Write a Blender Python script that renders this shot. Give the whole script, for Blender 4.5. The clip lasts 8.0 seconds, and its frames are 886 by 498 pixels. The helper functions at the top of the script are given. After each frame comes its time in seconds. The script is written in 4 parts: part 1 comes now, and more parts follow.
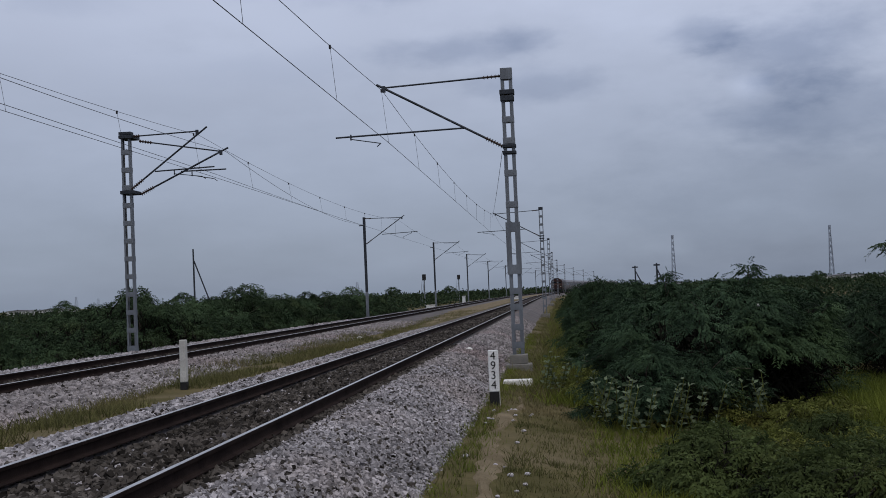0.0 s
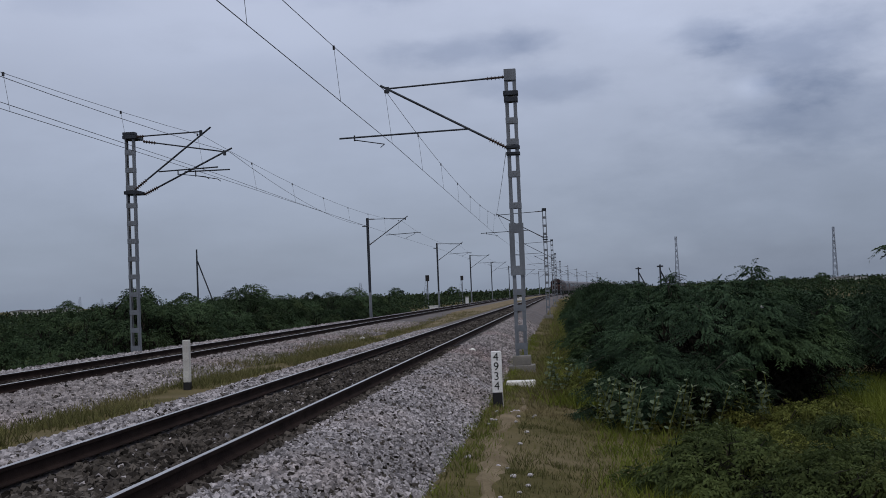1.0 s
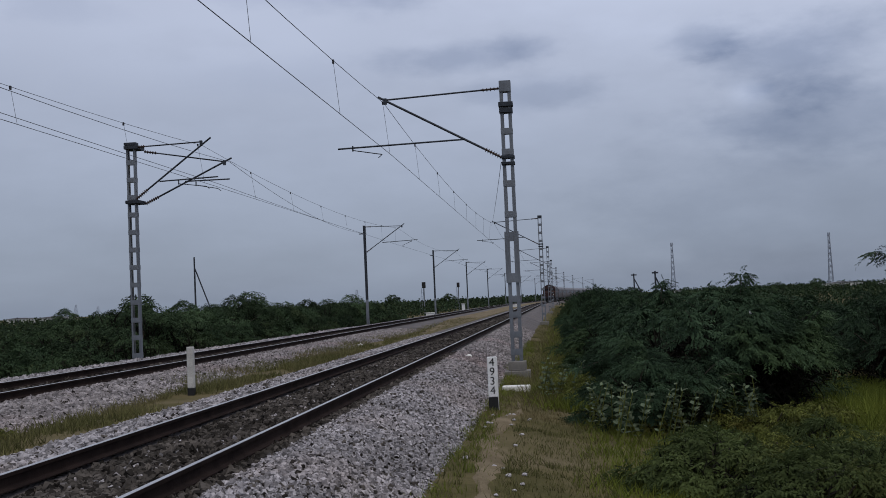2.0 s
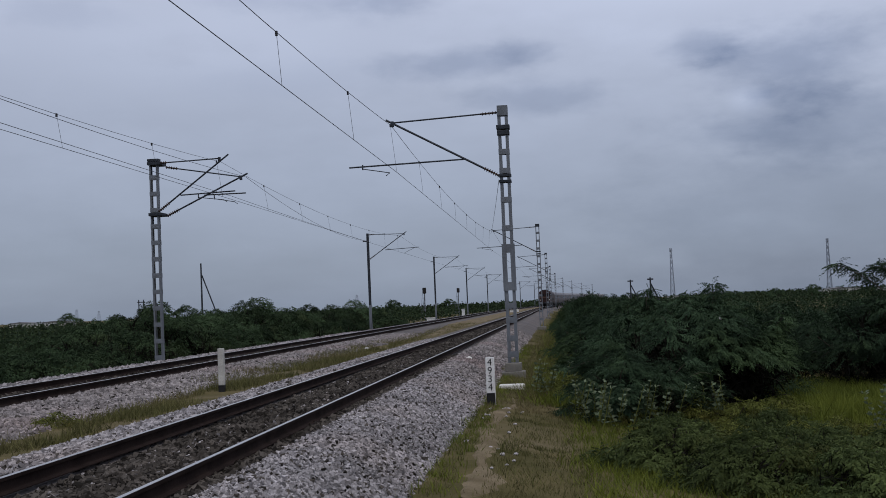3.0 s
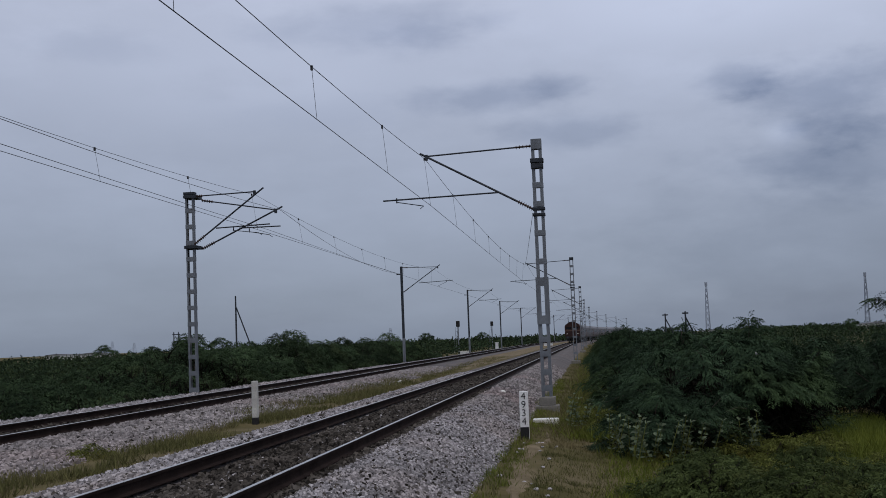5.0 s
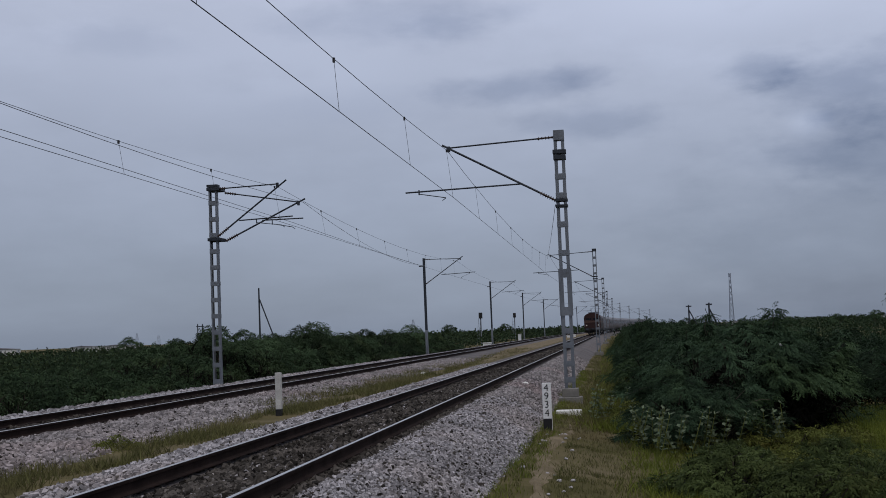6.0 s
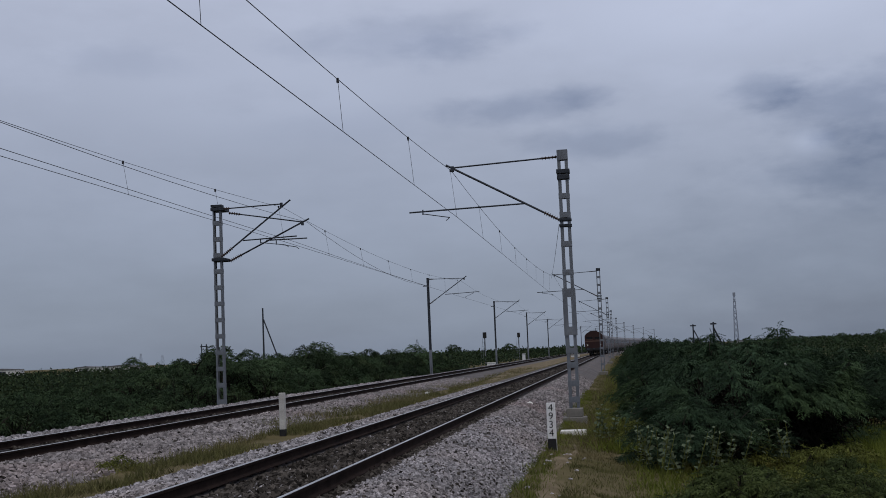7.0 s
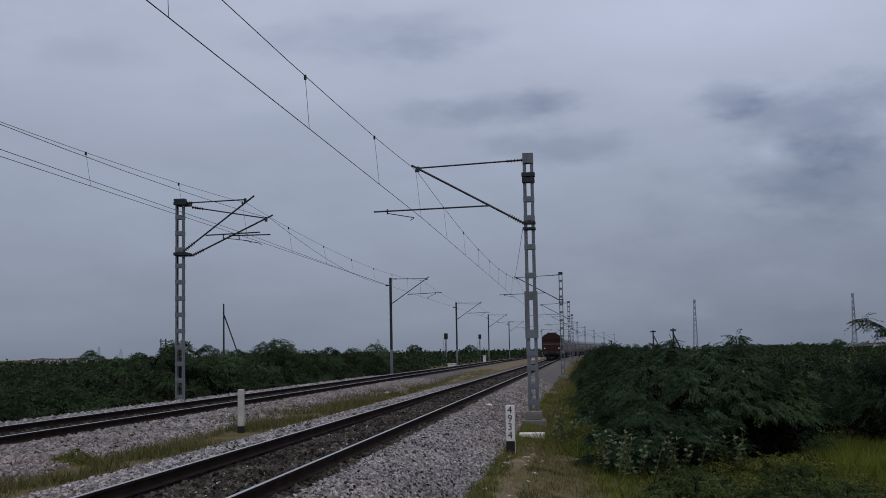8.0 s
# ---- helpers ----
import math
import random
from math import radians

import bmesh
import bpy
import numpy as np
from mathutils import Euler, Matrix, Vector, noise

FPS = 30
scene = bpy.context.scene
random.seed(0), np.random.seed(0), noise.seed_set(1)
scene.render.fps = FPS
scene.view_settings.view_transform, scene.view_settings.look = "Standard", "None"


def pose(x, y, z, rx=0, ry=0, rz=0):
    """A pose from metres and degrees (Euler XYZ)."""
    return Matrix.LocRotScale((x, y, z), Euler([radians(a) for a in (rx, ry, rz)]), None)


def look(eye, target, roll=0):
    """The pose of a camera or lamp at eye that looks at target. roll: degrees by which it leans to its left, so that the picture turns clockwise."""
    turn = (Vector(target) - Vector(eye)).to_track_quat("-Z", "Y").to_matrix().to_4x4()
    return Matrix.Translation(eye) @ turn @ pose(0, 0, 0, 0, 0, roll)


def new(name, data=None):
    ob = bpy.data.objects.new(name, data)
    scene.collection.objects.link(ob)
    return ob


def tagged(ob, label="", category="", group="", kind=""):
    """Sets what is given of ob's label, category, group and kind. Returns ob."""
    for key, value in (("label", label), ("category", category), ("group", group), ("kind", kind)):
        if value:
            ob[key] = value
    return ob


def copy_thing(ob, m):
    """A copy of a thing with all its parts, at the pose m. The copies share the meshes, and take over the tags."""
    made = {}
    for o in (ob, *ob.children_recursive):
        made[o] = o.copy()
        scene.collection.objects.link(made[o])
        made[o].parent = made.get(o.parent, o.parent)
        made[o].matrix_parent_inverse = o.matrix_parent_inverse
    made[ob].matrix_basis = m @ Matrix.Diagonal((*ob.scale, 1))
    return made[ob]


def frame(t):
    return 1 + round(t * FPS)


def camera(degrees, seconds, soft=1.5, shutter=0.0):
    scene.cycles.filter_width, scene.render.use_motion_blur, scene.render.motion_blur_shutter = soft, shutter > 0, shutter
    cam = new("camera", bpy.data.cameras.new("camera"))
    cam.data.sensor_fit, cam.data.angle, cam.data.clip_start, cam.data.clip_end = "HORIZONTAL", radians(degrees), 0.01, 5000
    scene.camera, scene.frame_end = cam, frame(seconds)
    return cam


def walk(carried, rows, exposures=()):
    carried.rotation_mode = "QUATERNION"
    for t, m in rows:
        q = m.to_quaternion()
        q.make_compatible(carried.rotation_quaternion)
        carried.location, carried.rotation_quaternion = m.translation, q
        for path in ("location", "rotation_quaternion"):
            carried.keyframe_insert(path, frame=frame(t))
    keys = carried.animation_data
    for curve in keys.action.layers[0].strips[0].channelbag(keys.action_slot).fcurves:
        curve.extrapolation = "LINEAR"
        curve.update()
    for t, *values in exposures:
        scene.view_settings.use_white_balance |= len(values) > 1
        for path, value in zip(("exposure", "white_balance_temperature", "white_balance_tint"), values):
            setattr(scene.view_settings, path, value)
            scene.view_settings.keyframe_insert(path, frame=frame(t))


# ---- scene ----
# ---------------------------------------------------------------- camera and its way
# World: x across the line, y along it, z up from rail level.
def eye(x, y, z, yaw, pitch, roll):
    return pose(x, y, z, 90 + pitch, 0, yaw) @ pose(0, 0, 0, 0, 0, roll)


cam = camera(41.0, 8.0, soft=0.9)
PATH = [
    (0, eye(-0.27, 3.71, 1.43, 5.57, 2.11, -2.48)),
    (0.5, eye(-0.27, 3.71, 1.43, 5.87, 2.04, -2.40)),
    (1, eye(-0.27, 3.71, 1.43, 5.73, 2.16, -2.34)),
    (1.5, eye(-0.27, 3.71, 1.43, 6.09, 2.18, -2.54)),
    (1.7, eye(-0.27, 3.71, 1.43, 5.86, 2.46, -2.54)),
    (2.8, eye(0.00, 0.00, 1.49, 5.26, 2.50, -2.42)),
    (3, eye(0.00, 0.00, 1.49, 5.51, 2.72, -2.43)),
    (3.5, eye(0.00, 0.00, 1.49, 5.76, 3.32, -2.78)),
    (4, eye(0.00, 0.00, 1.49, 6.22, 3.79, -2.52)),
    (4.5, eye(0.00, 0.00, 1.49, 6.69, 4.32, -2.21)),
    (4.7, eye(0.00, 0.00, 1.49, 6.72, 4.48, -2.20)),
    (5.8, eye(0.00, 0.00, 1.49, 8.30, 3.97, -2.28)),
    (6, eye(0.00, 0.00, 1.49, 8.18, 4.03, -2.28)),
    (6.5, eye(0.00, 0.00, 1.49, 7.69, 4.18, -2.35)),
    (7, eye(0.00, 0.00, 1.49, 8.33, 4.99, -2.36)),
    (7.5, eye(0.00, 0.00, 1.49, 7.01, 4.60, -1.41)),
    (8, eye(0.00, 0.00, 1.49, 6.56, 4.96, -1.05)),
]
walk(cam, PATH, exposures=((0.0, 0.17), (3.5, 0.15), (4.5, 0.08), (6.0, 0.06), (7.0, -0.04), (8.0, -0.08)))

# ---------------------------------------------------------------- overcast daylight
SUN_UP, SUN_TURN = 58.0, 150.0
world = bpy.data.worlds.new("overcast_sky")
scene.world = world
world.use_nodes = True
wt = world.node_tree
wt.nodes.clear()


def wnode(kind, **sets):
    n = wt.nodes.new(kind)
    for key, value in sets.items():
        if key == "op":
            n.operation = value
        elif key == "blend":
            n.blend_type = value
        elif key == "dt":
            n.data_type = value
    return n


def wmath(op, a, b=None, clamp=False):
    n = wnode("ShaderNodeMath", op=op)
    n.use_clamp = clamp
    for k, v in ((0, a), (1, b)):
        if v is None:
            continue
        if isinstance(v, (int, float)):
            n.inputs[k].default_value = v
        else:
            wt.links.new(v, n.inputs[k])
    return n.outputs[0]


def wmix(fac, a, b):
    n = wnode("ShaderNodeMix", dt="RGBA")
    for k, v in ((0, fac), (6, a), (7, b)):
        if isinstance(v, tuple):
            n.inputs[k].default_value = v
        elif isinstance(v, (int, float)):
            n.inputs[k].default_value = v
        else:
            wt.links.new(v, n.inputs[k])
    return n.outputs[2]


sky = wnode("ShaderNodeTexSky")
sky.sky_type = "NISHITA"
sky.sun_disc = False
sky.sun_elevation, sky.sun_rotation = radians(SUN_UP), radians(SUN_TURN)
coord = wnode("ShaderNodeTexCoord")
split = wnode("ShaderNodeSeparateXYZ")
wt.links.new(coord.outputs["Generated"], split.inputs[0])
dx, dy, dz = split.outputs
azim = wmath("ARCTAN2", dx, dy)
elev = wmath("ARCSINE", dz)
up = wmath("MAXIMUM", dz, 0.0)
flat = wmath("ADD", up, 0.16)
plane = wnode("ShaderNodeCombineXYZ")
wt.links.new(wmath("DIVIDE", dx, flat), plane.inputs[0])
wt.links.new(wmath("DIVIDE", dy, flat), plane.inputs[1])


def wnoise(scale, detail, rough, offset):
    m = wnode("ShaderNodeMapping")
    m.inputs["Location"].default_value = offset
    wt.links.new(plane.outputs[0], m.inputs[0])
    n = wnode("ShaderNodeTexNoise")
    n.inputs["Scale"].default_value, n.inputs["Detail"].default_value, n.inputs["Roughness"].default_value = scale, detail, rough
    wt.links.new(m.outputs[0], n.inputs["Vector"])
    return n.outputs["Fac"]


broad = wnoise(0.55, 4, 0.5, (3.1, 0.4, 0))
dome = wnode("ShaderNodeCombineXYZ")
wt.links.new(wmath("MULTIPLY", azim, 9.0), dome.inputs[0])
wt.links.new(wmath("MULTIPLY", elev, 20.0), dome.inputs[1])
ragged = wnode("ShaderNodeTexNoise")
ragged.inputs["Scale"].default_value, ragged.inputs["Detail"].default_value, ragged.inputs["Roughness"].default_value = 1.3, 7, 0.55
wt.links.new(dome.outputs[0], ragged.inputs["Vector"])
puffs = ragged.outputs["Fac"]


def cloud(az, el, wide, high, wobble=0.9):
    """A soft cloud patch round a bearing and an elevation, in degrees, with a ragged rim."""
    a = wmath("DIVIDE", wmath("SUBTRACT", azim, radians(az)), radians(wide))
    e = wmath("DIVIDE", wmath("SUBTRACT", elev, radians(el)), radians(high))
    d = wmath("SQRT", wmath("ADD", wmath("MULTIPLY", a, a), wmath("MULTIPLY", e, e)))
    d = wmath("ADD", d, wmath("MULTIPLY", wmath("SUBTRACT", puffs, 0.5), wobble * 2.2))
    n = wnode("ShaderNodeMapRange")
    n.interpolation_type = "SMOOTHSTEP"
    n.inputs["From Min"].default_value, n.inputs["From Max"].default_value = 1.25, 0.2
    wt.links.new(d, n.inputs["Value"])
    return n.outputs[0]


# The light deck, greyer towards the land, and the darker clouds that hang below it.
low = wmath("SUBTRACT", 1.0, wmath("MULTIPLY", up, 2.9), clamp=True)
deck = wmix(low, (0.555, 0.605, 0.765, 1), (0.205, 0.246, 0.328, 1))
tone = wmath("ADD", wmath("ADD", 0.69, wmath("MULTIPLY", broad, 0.40)), wmath("MULTIPLY", puffs, 0.24))
grey = wmath("ADD", 0.0, 0.0)
for az, el, wide, high, much in ((-4.4, 11.6, 4.0, 0.9, 0.28), (-1.3, 11.9, 1.8, 0.6, 0.16), (-0.6, 9.8, 3.6, 1.0, 0.22), (7.4, 11.6, 2.4, 0.9, 0.28), (11.4, 10.5, 4.6, 2.0, 0.34), (12.5, 7.8, 6.5, 2.2, 0.20),
                                 (8.3, 7.4, 3.4, 1.1, 0.10), (-10.5, 15.0, 6.0, 1.4, 0.16), (-8.3, 14.6, 2.4, 0.8, 0.14), (-4.2, 15.2, 1.6, 0.6, 0.12), (-23.5, 14.2, 4.5, 0.9, 0.10), (-13.0, 11.0, 6.0, 1.0, 0.06), (12.0, 3.5, 11.0, 4.5, 0.12)):
    grey = wmath("ADD", grey, wmath("MULTIPLY", cloud(az, el, wide, high), much))
bright = wmath("MULTIPLY", cloud(9.2, 9.0, 1.2, 0.8, 0.9), 0.17)
bright = wmath("ADD", bright, wmath("MULTIPLY", cloud(6.0, 15.5, 9.0, 2.0), 0.10))
bright = wmath("ADD", bright, wmath("MULTIPLY", cloud(-17.0, 12.5, 9.0, 2.6), 0.08))
tone = wmath("ADD", tone, bright)
deck_lit = wnode("ShaderNodeVectorMath", op="SCALE")
wt.links.new(deck, deck_lit.inputs[0])
wt.links.new(tone, deck_lit.inputs["Scale"])
nishita = wnode("ShaderNodeVectorMath", op="SCALE")
wt.links.new(sky.outputs[0], nishita.inputs[0])
nishita.inputs["Scale"].default_value = 0.06
# Thin parts of the deck let a little of the clear sky through; overhead the deck is brightest.
over = wmath("ADD", 1.0, wmath("MULTIPLY", wmath("SUBTRACT", up, 0.33, clamp=True), 0.35))
lifted = wnode("ShaderNodeVectorMath", op="SCALE")
shaded = wnode("ShaderNodeVectorMath", op="MULTIPLY")
wt.links.new(deck_lit.outputs[0], shaded.inputs[0])
shaded.inputs[1].default_value = (0.30, 0.37, 0.50)
clouded = wmix(wmath("MULTIPLY", grey, 1.35, clamp=True), deck_lit.outputs[0], shaded.outputs[0])
mixed = wmix(0.9, nishita.outputs[0], clouded)
wt.links.new(mixed, lifted.inputs[0])
wt.links.new(over, lifted.inputs["Scale"])
back = wnode("ShaderNodeBackground")
wt.links.new(lifted.outputs[0], back.inputs["Color"])
wt.links.new(back.outputs[0], wnode("ShaderNodeOutputWorld").inputs["Surface"])

sun_data = bpy.data.lights.new("sun", "SUN")
sun_data.energy, sun_data.angle, sun_data.color = 1.05, radians(22), (1.0, 0.90, 0.76)
sun = new("sun", sun_data)
sun.matrix_world = look((0, 0, 60), (-math.sin(radians(SUN_TURN)) * math.cos(radians(SUN_UP)) * 9, -math.cos(radians(SUN_TURN)) * math.cos(radians(SUN_UP)) * 9,
                                     60 - math.sin(radians(SUN_UP)) * 9))


# ---------------------------------------------------------------- materials
def material(name, base, other=None, rough=0.8, metal=0.0, scale=6.0, fine=60.0, bump=0.3, third=None, island=0.0, stretch=(1, 1, 1), sheer=0.0, per_object=0.0, gloss=0.2):
    """A surface of two or three colours mixed at two sizes of noise, with fine relief; island varies joined pieces, per_object varies copies."""
    other = other or tuple(c * 0.7 for c in base)
    m = bpy.data.materials.new(name)
    m.use_nodes = True
    t = m.node_tree
    b = t.nodes["Principled BSDF"]
    tc = t.nodes.new("ShaderNodeTexCoord")
    mp = t.nodes.new("ShaderNodeMapping")
    mp.inputs["Scale"].default_value = stretch
    t.links.new(tc.outputs["Object"], mp.inputs[0])

    def ntex(s, d):
        n = t.nodes.new("ShaderNodeTexNoise")
        n.inputs["Scale"].default_value, n.inputs["Detail"].default_value = s, d
        t.links.new(mp.outputs[0], n.inputs["Vector"])
        return n.outputs["Fac"]

    def ramp(v, lo, hi):
        n = t.nodes.new("ShaderNodeMapRange")
        n.inputs["From Min"].default_value, n.inputs["From Max"].default_value = lo, hi
        t.links.new(v, n.inputs["Value"])
        return n.outputs[0]

    def mix(f, a, c, mode="MIX"):
        n = t.nodes.new("ShaderNodeMix")
        n.data_type, n.blend_type = "RGBA", mode
        for k, v in ((0, f), (6, a), (7, c)):
            if isinstance(v, (tuple, list)):
                n.inputs[k].default_value = (*v, 1)
            elif isinstance(v, float):
                n.inputs[k].default_value = v
            else:
                t.links.new(v, n.inputs[k])
        return n.outputs[2]

    big, small = ntex(scale, 5), ntex(fine, 3)
    colour = mix(ramp(big, 0.35, 0.65), base, other)
    if third:
        colour = mix(ramp(ntex(scale * 0.37, 4), 0.5, 0.68), colour, third)
    grain = t.nodes.new("ShaderNodeMapRange")
    grain.inputs["To Min"].default_value, grain.inputs["To Max"].default_value = 0.72, 1.28
    t.links.new(small, grain.inputs["Value"])
    hsv = t.nodes.new("ShaderNodeHueSaturation")
    t.links.new(colour, hsv.inputs["Color"])
    value = grain.outputs[0]
    for strength, source, socket in ((island, "ShaderNodeNewGeometry", "Random Per Island"), (per_object, "ShaderNodeObjectInfo", "Random")):
        if strength:
            g = t.nodes.new(source)
            r = t.nodes.new("ShaderNodeMapRange")
            r.inputs["To Min"].default_value, r.inputs["To Max"].default_value = 1 - strength, 1 + strength
            t.links.new(g.outputs[socket], r.inputs["Value"])
            mul = t.nodes.new("ShaderNodeMath")
            mul.operation = "MULTIPLY"
            t.links.new(value, mul.inputs[0])
            t.links.new(r.outputs[0], mul.inputs[1])
            value = mul.outputs[0]
    t.links.new(value, hsv.inputs["Value"])
    t.links.new(hsv.outputs[0], b.inputs["Base Color"])
    b.inputs["Metallic"].default_value = metal
    rr = t.nodes.new("ShaderNodeMapRange")
    rr.inputs["To Min"].default_value, rr.inputs["To Max"].default_value = max(rough - 0.12, 0.05), min(rough + 0.12, 1)
    t.links.new(big, rr.inputs["Value"])
    t.links.new(rr.outputs[0], b.inputs["Roughness"])
    b.inputs["Specular IOR Level"].default_value = 0.04 if sheer else gloss
    if bump:
        bp = t.nodes.new("ShaderNodeBump")
        bp.inputs["Strength"].default_value, bp.inputs["Distance"].default_value = bump, 0.02
        t.links.new(small, bp.inputs["Height"])
        t.links.new(bp.outputs[0], b.inputs["Normal"])
    if sheer:
        tr = t.nodes.new("ShaderNodeBsdfTranslucent")
        t.links.new(hsv.outputs[0], tr.inputs["Color"])
        ms = t.nodes.new("ShaderNodeMixShader")
        ms.inputs[0].default_value = sheer
        t.links.new(b.outputs[0], ms.inputs[1])
        t.links.new(tr.outputs[0], ms.inputs[2])
        t.links.new(ms.outputs[0], t.nodes["Material Output"].inputs["Surface"])
    return m


M_SOIL = material("dry_grass_soil", (0.098, 0.080, 0.038), (0.062, 0.055, 0.023), 0.95, scale=0.9, fine=14, bump=0.5, third=(0.115, 0.093, 0.054), gloss=0.02)
M_PATH = material("trodden_earth", (0.17, 0.136, 0.088), (0.105, 0.083, 0.050), 0.95, scale=1.6, fine=30, bump=0.6, gloss=0.02)
M_BED = material("ballast_bed", (0.125, 0.115, 0.114), (0.085, 0.079, 0.078), 0.95, scale=1.3, fine=22, bump=1.0, third=(0.135, 0.114, 0.106), gloss=0.02)
M_BED_DARK = material("oiled_ballast_bed", (0.045, 0.038, 0.035), (0.029, 0.024, 0.023), 0.9, scale=1.3, fine=22, bump=1.0, gloss=0.02)
M_STONE = material("ballast_stone", (0.27, 0.254, 0.259), (0.19, 0.18, 0.184), 0.9, scale=0.7, fine=40, bump=0.3, third=(0.235, 0.21, 0.205), island=0.6, gloss=0.03)
M_STONE_LOOSE = material("loose_ballast_stone", (0.27, 0.254, 0.259), (0.19, 0.18, 0.184), 0.9, scale=12, fine=60, bump=0.3, per_object=0.6, gloss=0.03)
M_STONE_PINK = material("brownish_ballast_stone", (0.24, 0.219, 0.215), (0.17, 0.155, 0.153), 0.9, scale=0.5, fine=40, bump=0.3, third=(0.22, 0.183, 0.178), island=0.5, gloss=0.03)
M_STONE_DARK = material("oiled_ballast_stone", (0.068, 0.060, 0.053), (0.034, 0.030, 0.026), 0.9, scale=0.7, fine=40, bump=0.3, island=0.75, gloss=0.02)
M_RAIL = material("rusty_rail_steel", (0.020, 0.013, 0.011), (0.012, 0.008, 0.007), 0.9, 0.0, scale=3, fine=50, gloss=0.05)
M_HEAD = material("polished_rail_head", (0.45, 0.44, 0.43), (0.34, 0.33, 0.32), 0.38, 0.9, scale=2, fine=30, bump=0.05, stretch=(1, 0.2, 1))
M_GALV = material("galvanised_steel", (0.165, 0.18, 0.20), (0.105, 0.115, 0.13), 0.6, 0.35, scale=2.5, fine=40, bump=0.1, stretch=(1, 1, 0.3))
M_DARKSTEEL = material("dark_weathered_steel", (0.040, 0.046, 0.056), (0.026, 0.030, 0.036), 0.6, 0.4, scale=3, fine=40, bump=0.1)
M_WIRE = material("oxidised_copper_wire", (0.045, 0.045, 0.05), (0.03, 0.03, 0.034), 0.6, 0.5, scale=2, fine=20, bump=0)
M_PORC = material("brown_glazed_porcelain", (0.045, 0.028, 0.022), (0.03, 0.02, 0.016), 0.25, scale=3, fine=30, bump=0)
M_CONC = material("weathered_concrete", (0.19, 0.18, 0.165), (0.12, 0.115, 0.105), 0.9, scale=3, fine=40, bump=0.4, third=(0.16, 0.15, 0.13))
M_LIME = material("limewashed_concrete", (0.62, 0.61, 0.57), (0.5, 0.49, 0.45), 0.9, scale=3, fine=40, bump=0.3)
M_WHITE = material("white_painted_concrete", (0.66, 0.66, 0.66), (0.55, 0.55, 0.54), 0.7, scale=5, fine=50, bump=0.15)
M_POST = material("grimy_limewashed_post", (0.44, 0.43, 0.40), (0.33, 0.32, 0.30), 0.9, scale=4, fine=40, bump=0.3, third=(0.30, 0.28, 0.24))
M_BLACK = material("black_paint", (0.012, 0.012, 0.013), (0.02, 0.019, 0.018), 0.6, scale=5, fine=50, bump=0.1)
M_BARK = material("scrub_bark", (0.075, 0.06, 0.045), (0.045, 0.037, 0.03), 0.9, scale=8, fine=60)
M_LEAF = material("feathery_mesquite_leaf", (0.038, 0.064, 0.034), (0.009, 0.017, 0.009), 0.65, scale=1.1, fine=9, bump=0, third=(0.043, 0.068, 0.028), island=0.3, sheer=0.12, per_object=0.25)
M_LEAF_FAR = material("scrub_leaf", (0.040, 0.063, 0.030), (0.015, 0.026, 0.014), 0.75, scale=0.5, fine=5, bump=0, third=(0.052, 0.070, 0.030), island=0.35, sheer=0.1, per_object=0.35)
# Inner twigs far darker than the bark: the bushes' inner shade put into colour.
M_TANGLE_SHADE = material("shade_black_inner_twigs", (0.013, 0.012, 0.009), (0.008, 0.008, 0.006), 0.95, scale=2, fine=20, bump=0, island=0.5, gloss=0.03)
M_PALE = material("pale_milkweed_leaf", (0.145, 0.175, 0.11), (0.075, 0.10, 0.056), 0.6, scale=4, fine=20, bump=0, island=0.4, sheer=0.25)
M_WEED = material("weed_leaf", (0.125, 0.135, 0.034), (0.078, 0.09, 0.024), 0.65, scale=1.1, fine=9, bump=0, third=(0.135, 0.122, 0.034), island=0.5, sheer=0.3, per_object=0.25)
M_SHRUB = material("dull_shrub_leaf", (0.078, 0.102, 0.034), (0.034, 0.048, 0.018), 0.65, scale=1.1, fine=9, bump=0, third=(0.105, 0.110, 0.032), island=0.3, sheer=0.3, per_object=0.3)
M_GRASS = material("yellowing_grass", (0.120, 0.113, 0.046), (0.080, 0.080, 0.031), 0.8, scale=0.7, fine=6, bump=0, third=(0.145, 0.118, 0.062), island=0.45, sheer=0.3)
M_GREENGRASS = material("fresh_grass", (0.13, 0.15, 0.026), (0.09, 0.11, 0.022), 0.8, scale=0.7, fine=6, bump=0, island=0.4, sheer=0.3)
M_MAROON = material("maroon_locomotive_paint", (0.028, 0.012, 0.010), (0.021, 0.009, 0.008), 0.45, scale=1.2, fine=12, bump=0.03)
M_CREAM = material("faded_cream_stripe", (0.085, 0.047, 0.036), (0.06, 0.036, 0.028), 0.5, scale=1.2, fine=12, bump=0.03)
M_COACH = material("coach_side_paint", (0.11, 0.095, 0.10), (0.08, 0.07, 0.075), 0.5, scale=0.8, fine=8, bump=0.03)
M_COACH_ROOF = material("grey_coach_roof", (0.15, 0.15, 0.16), (0.11, 0.11, 0.12), 0.6, scale=0.8, fine=8, bump=0.05)
M_GLASS = material("dark_tinted_glazing", (0.014, 0.016, 0.02), (0.01, 0.012, 0.014), 0.12, scale=2, fine=10, bump=0)
M_LENS = material("headlamp_lens", (0.7, 0.68, 0.6), (0.6, 0.58, 0.5), 0.15, scale=2, fine=10, bump=0)
M_WALL = material("pale_rendered_wall", (0.5, 0.5, 0.48), (0.42, 0.42, 0.4), 0.9, scale=0.6, fine=6, bump=0.1)
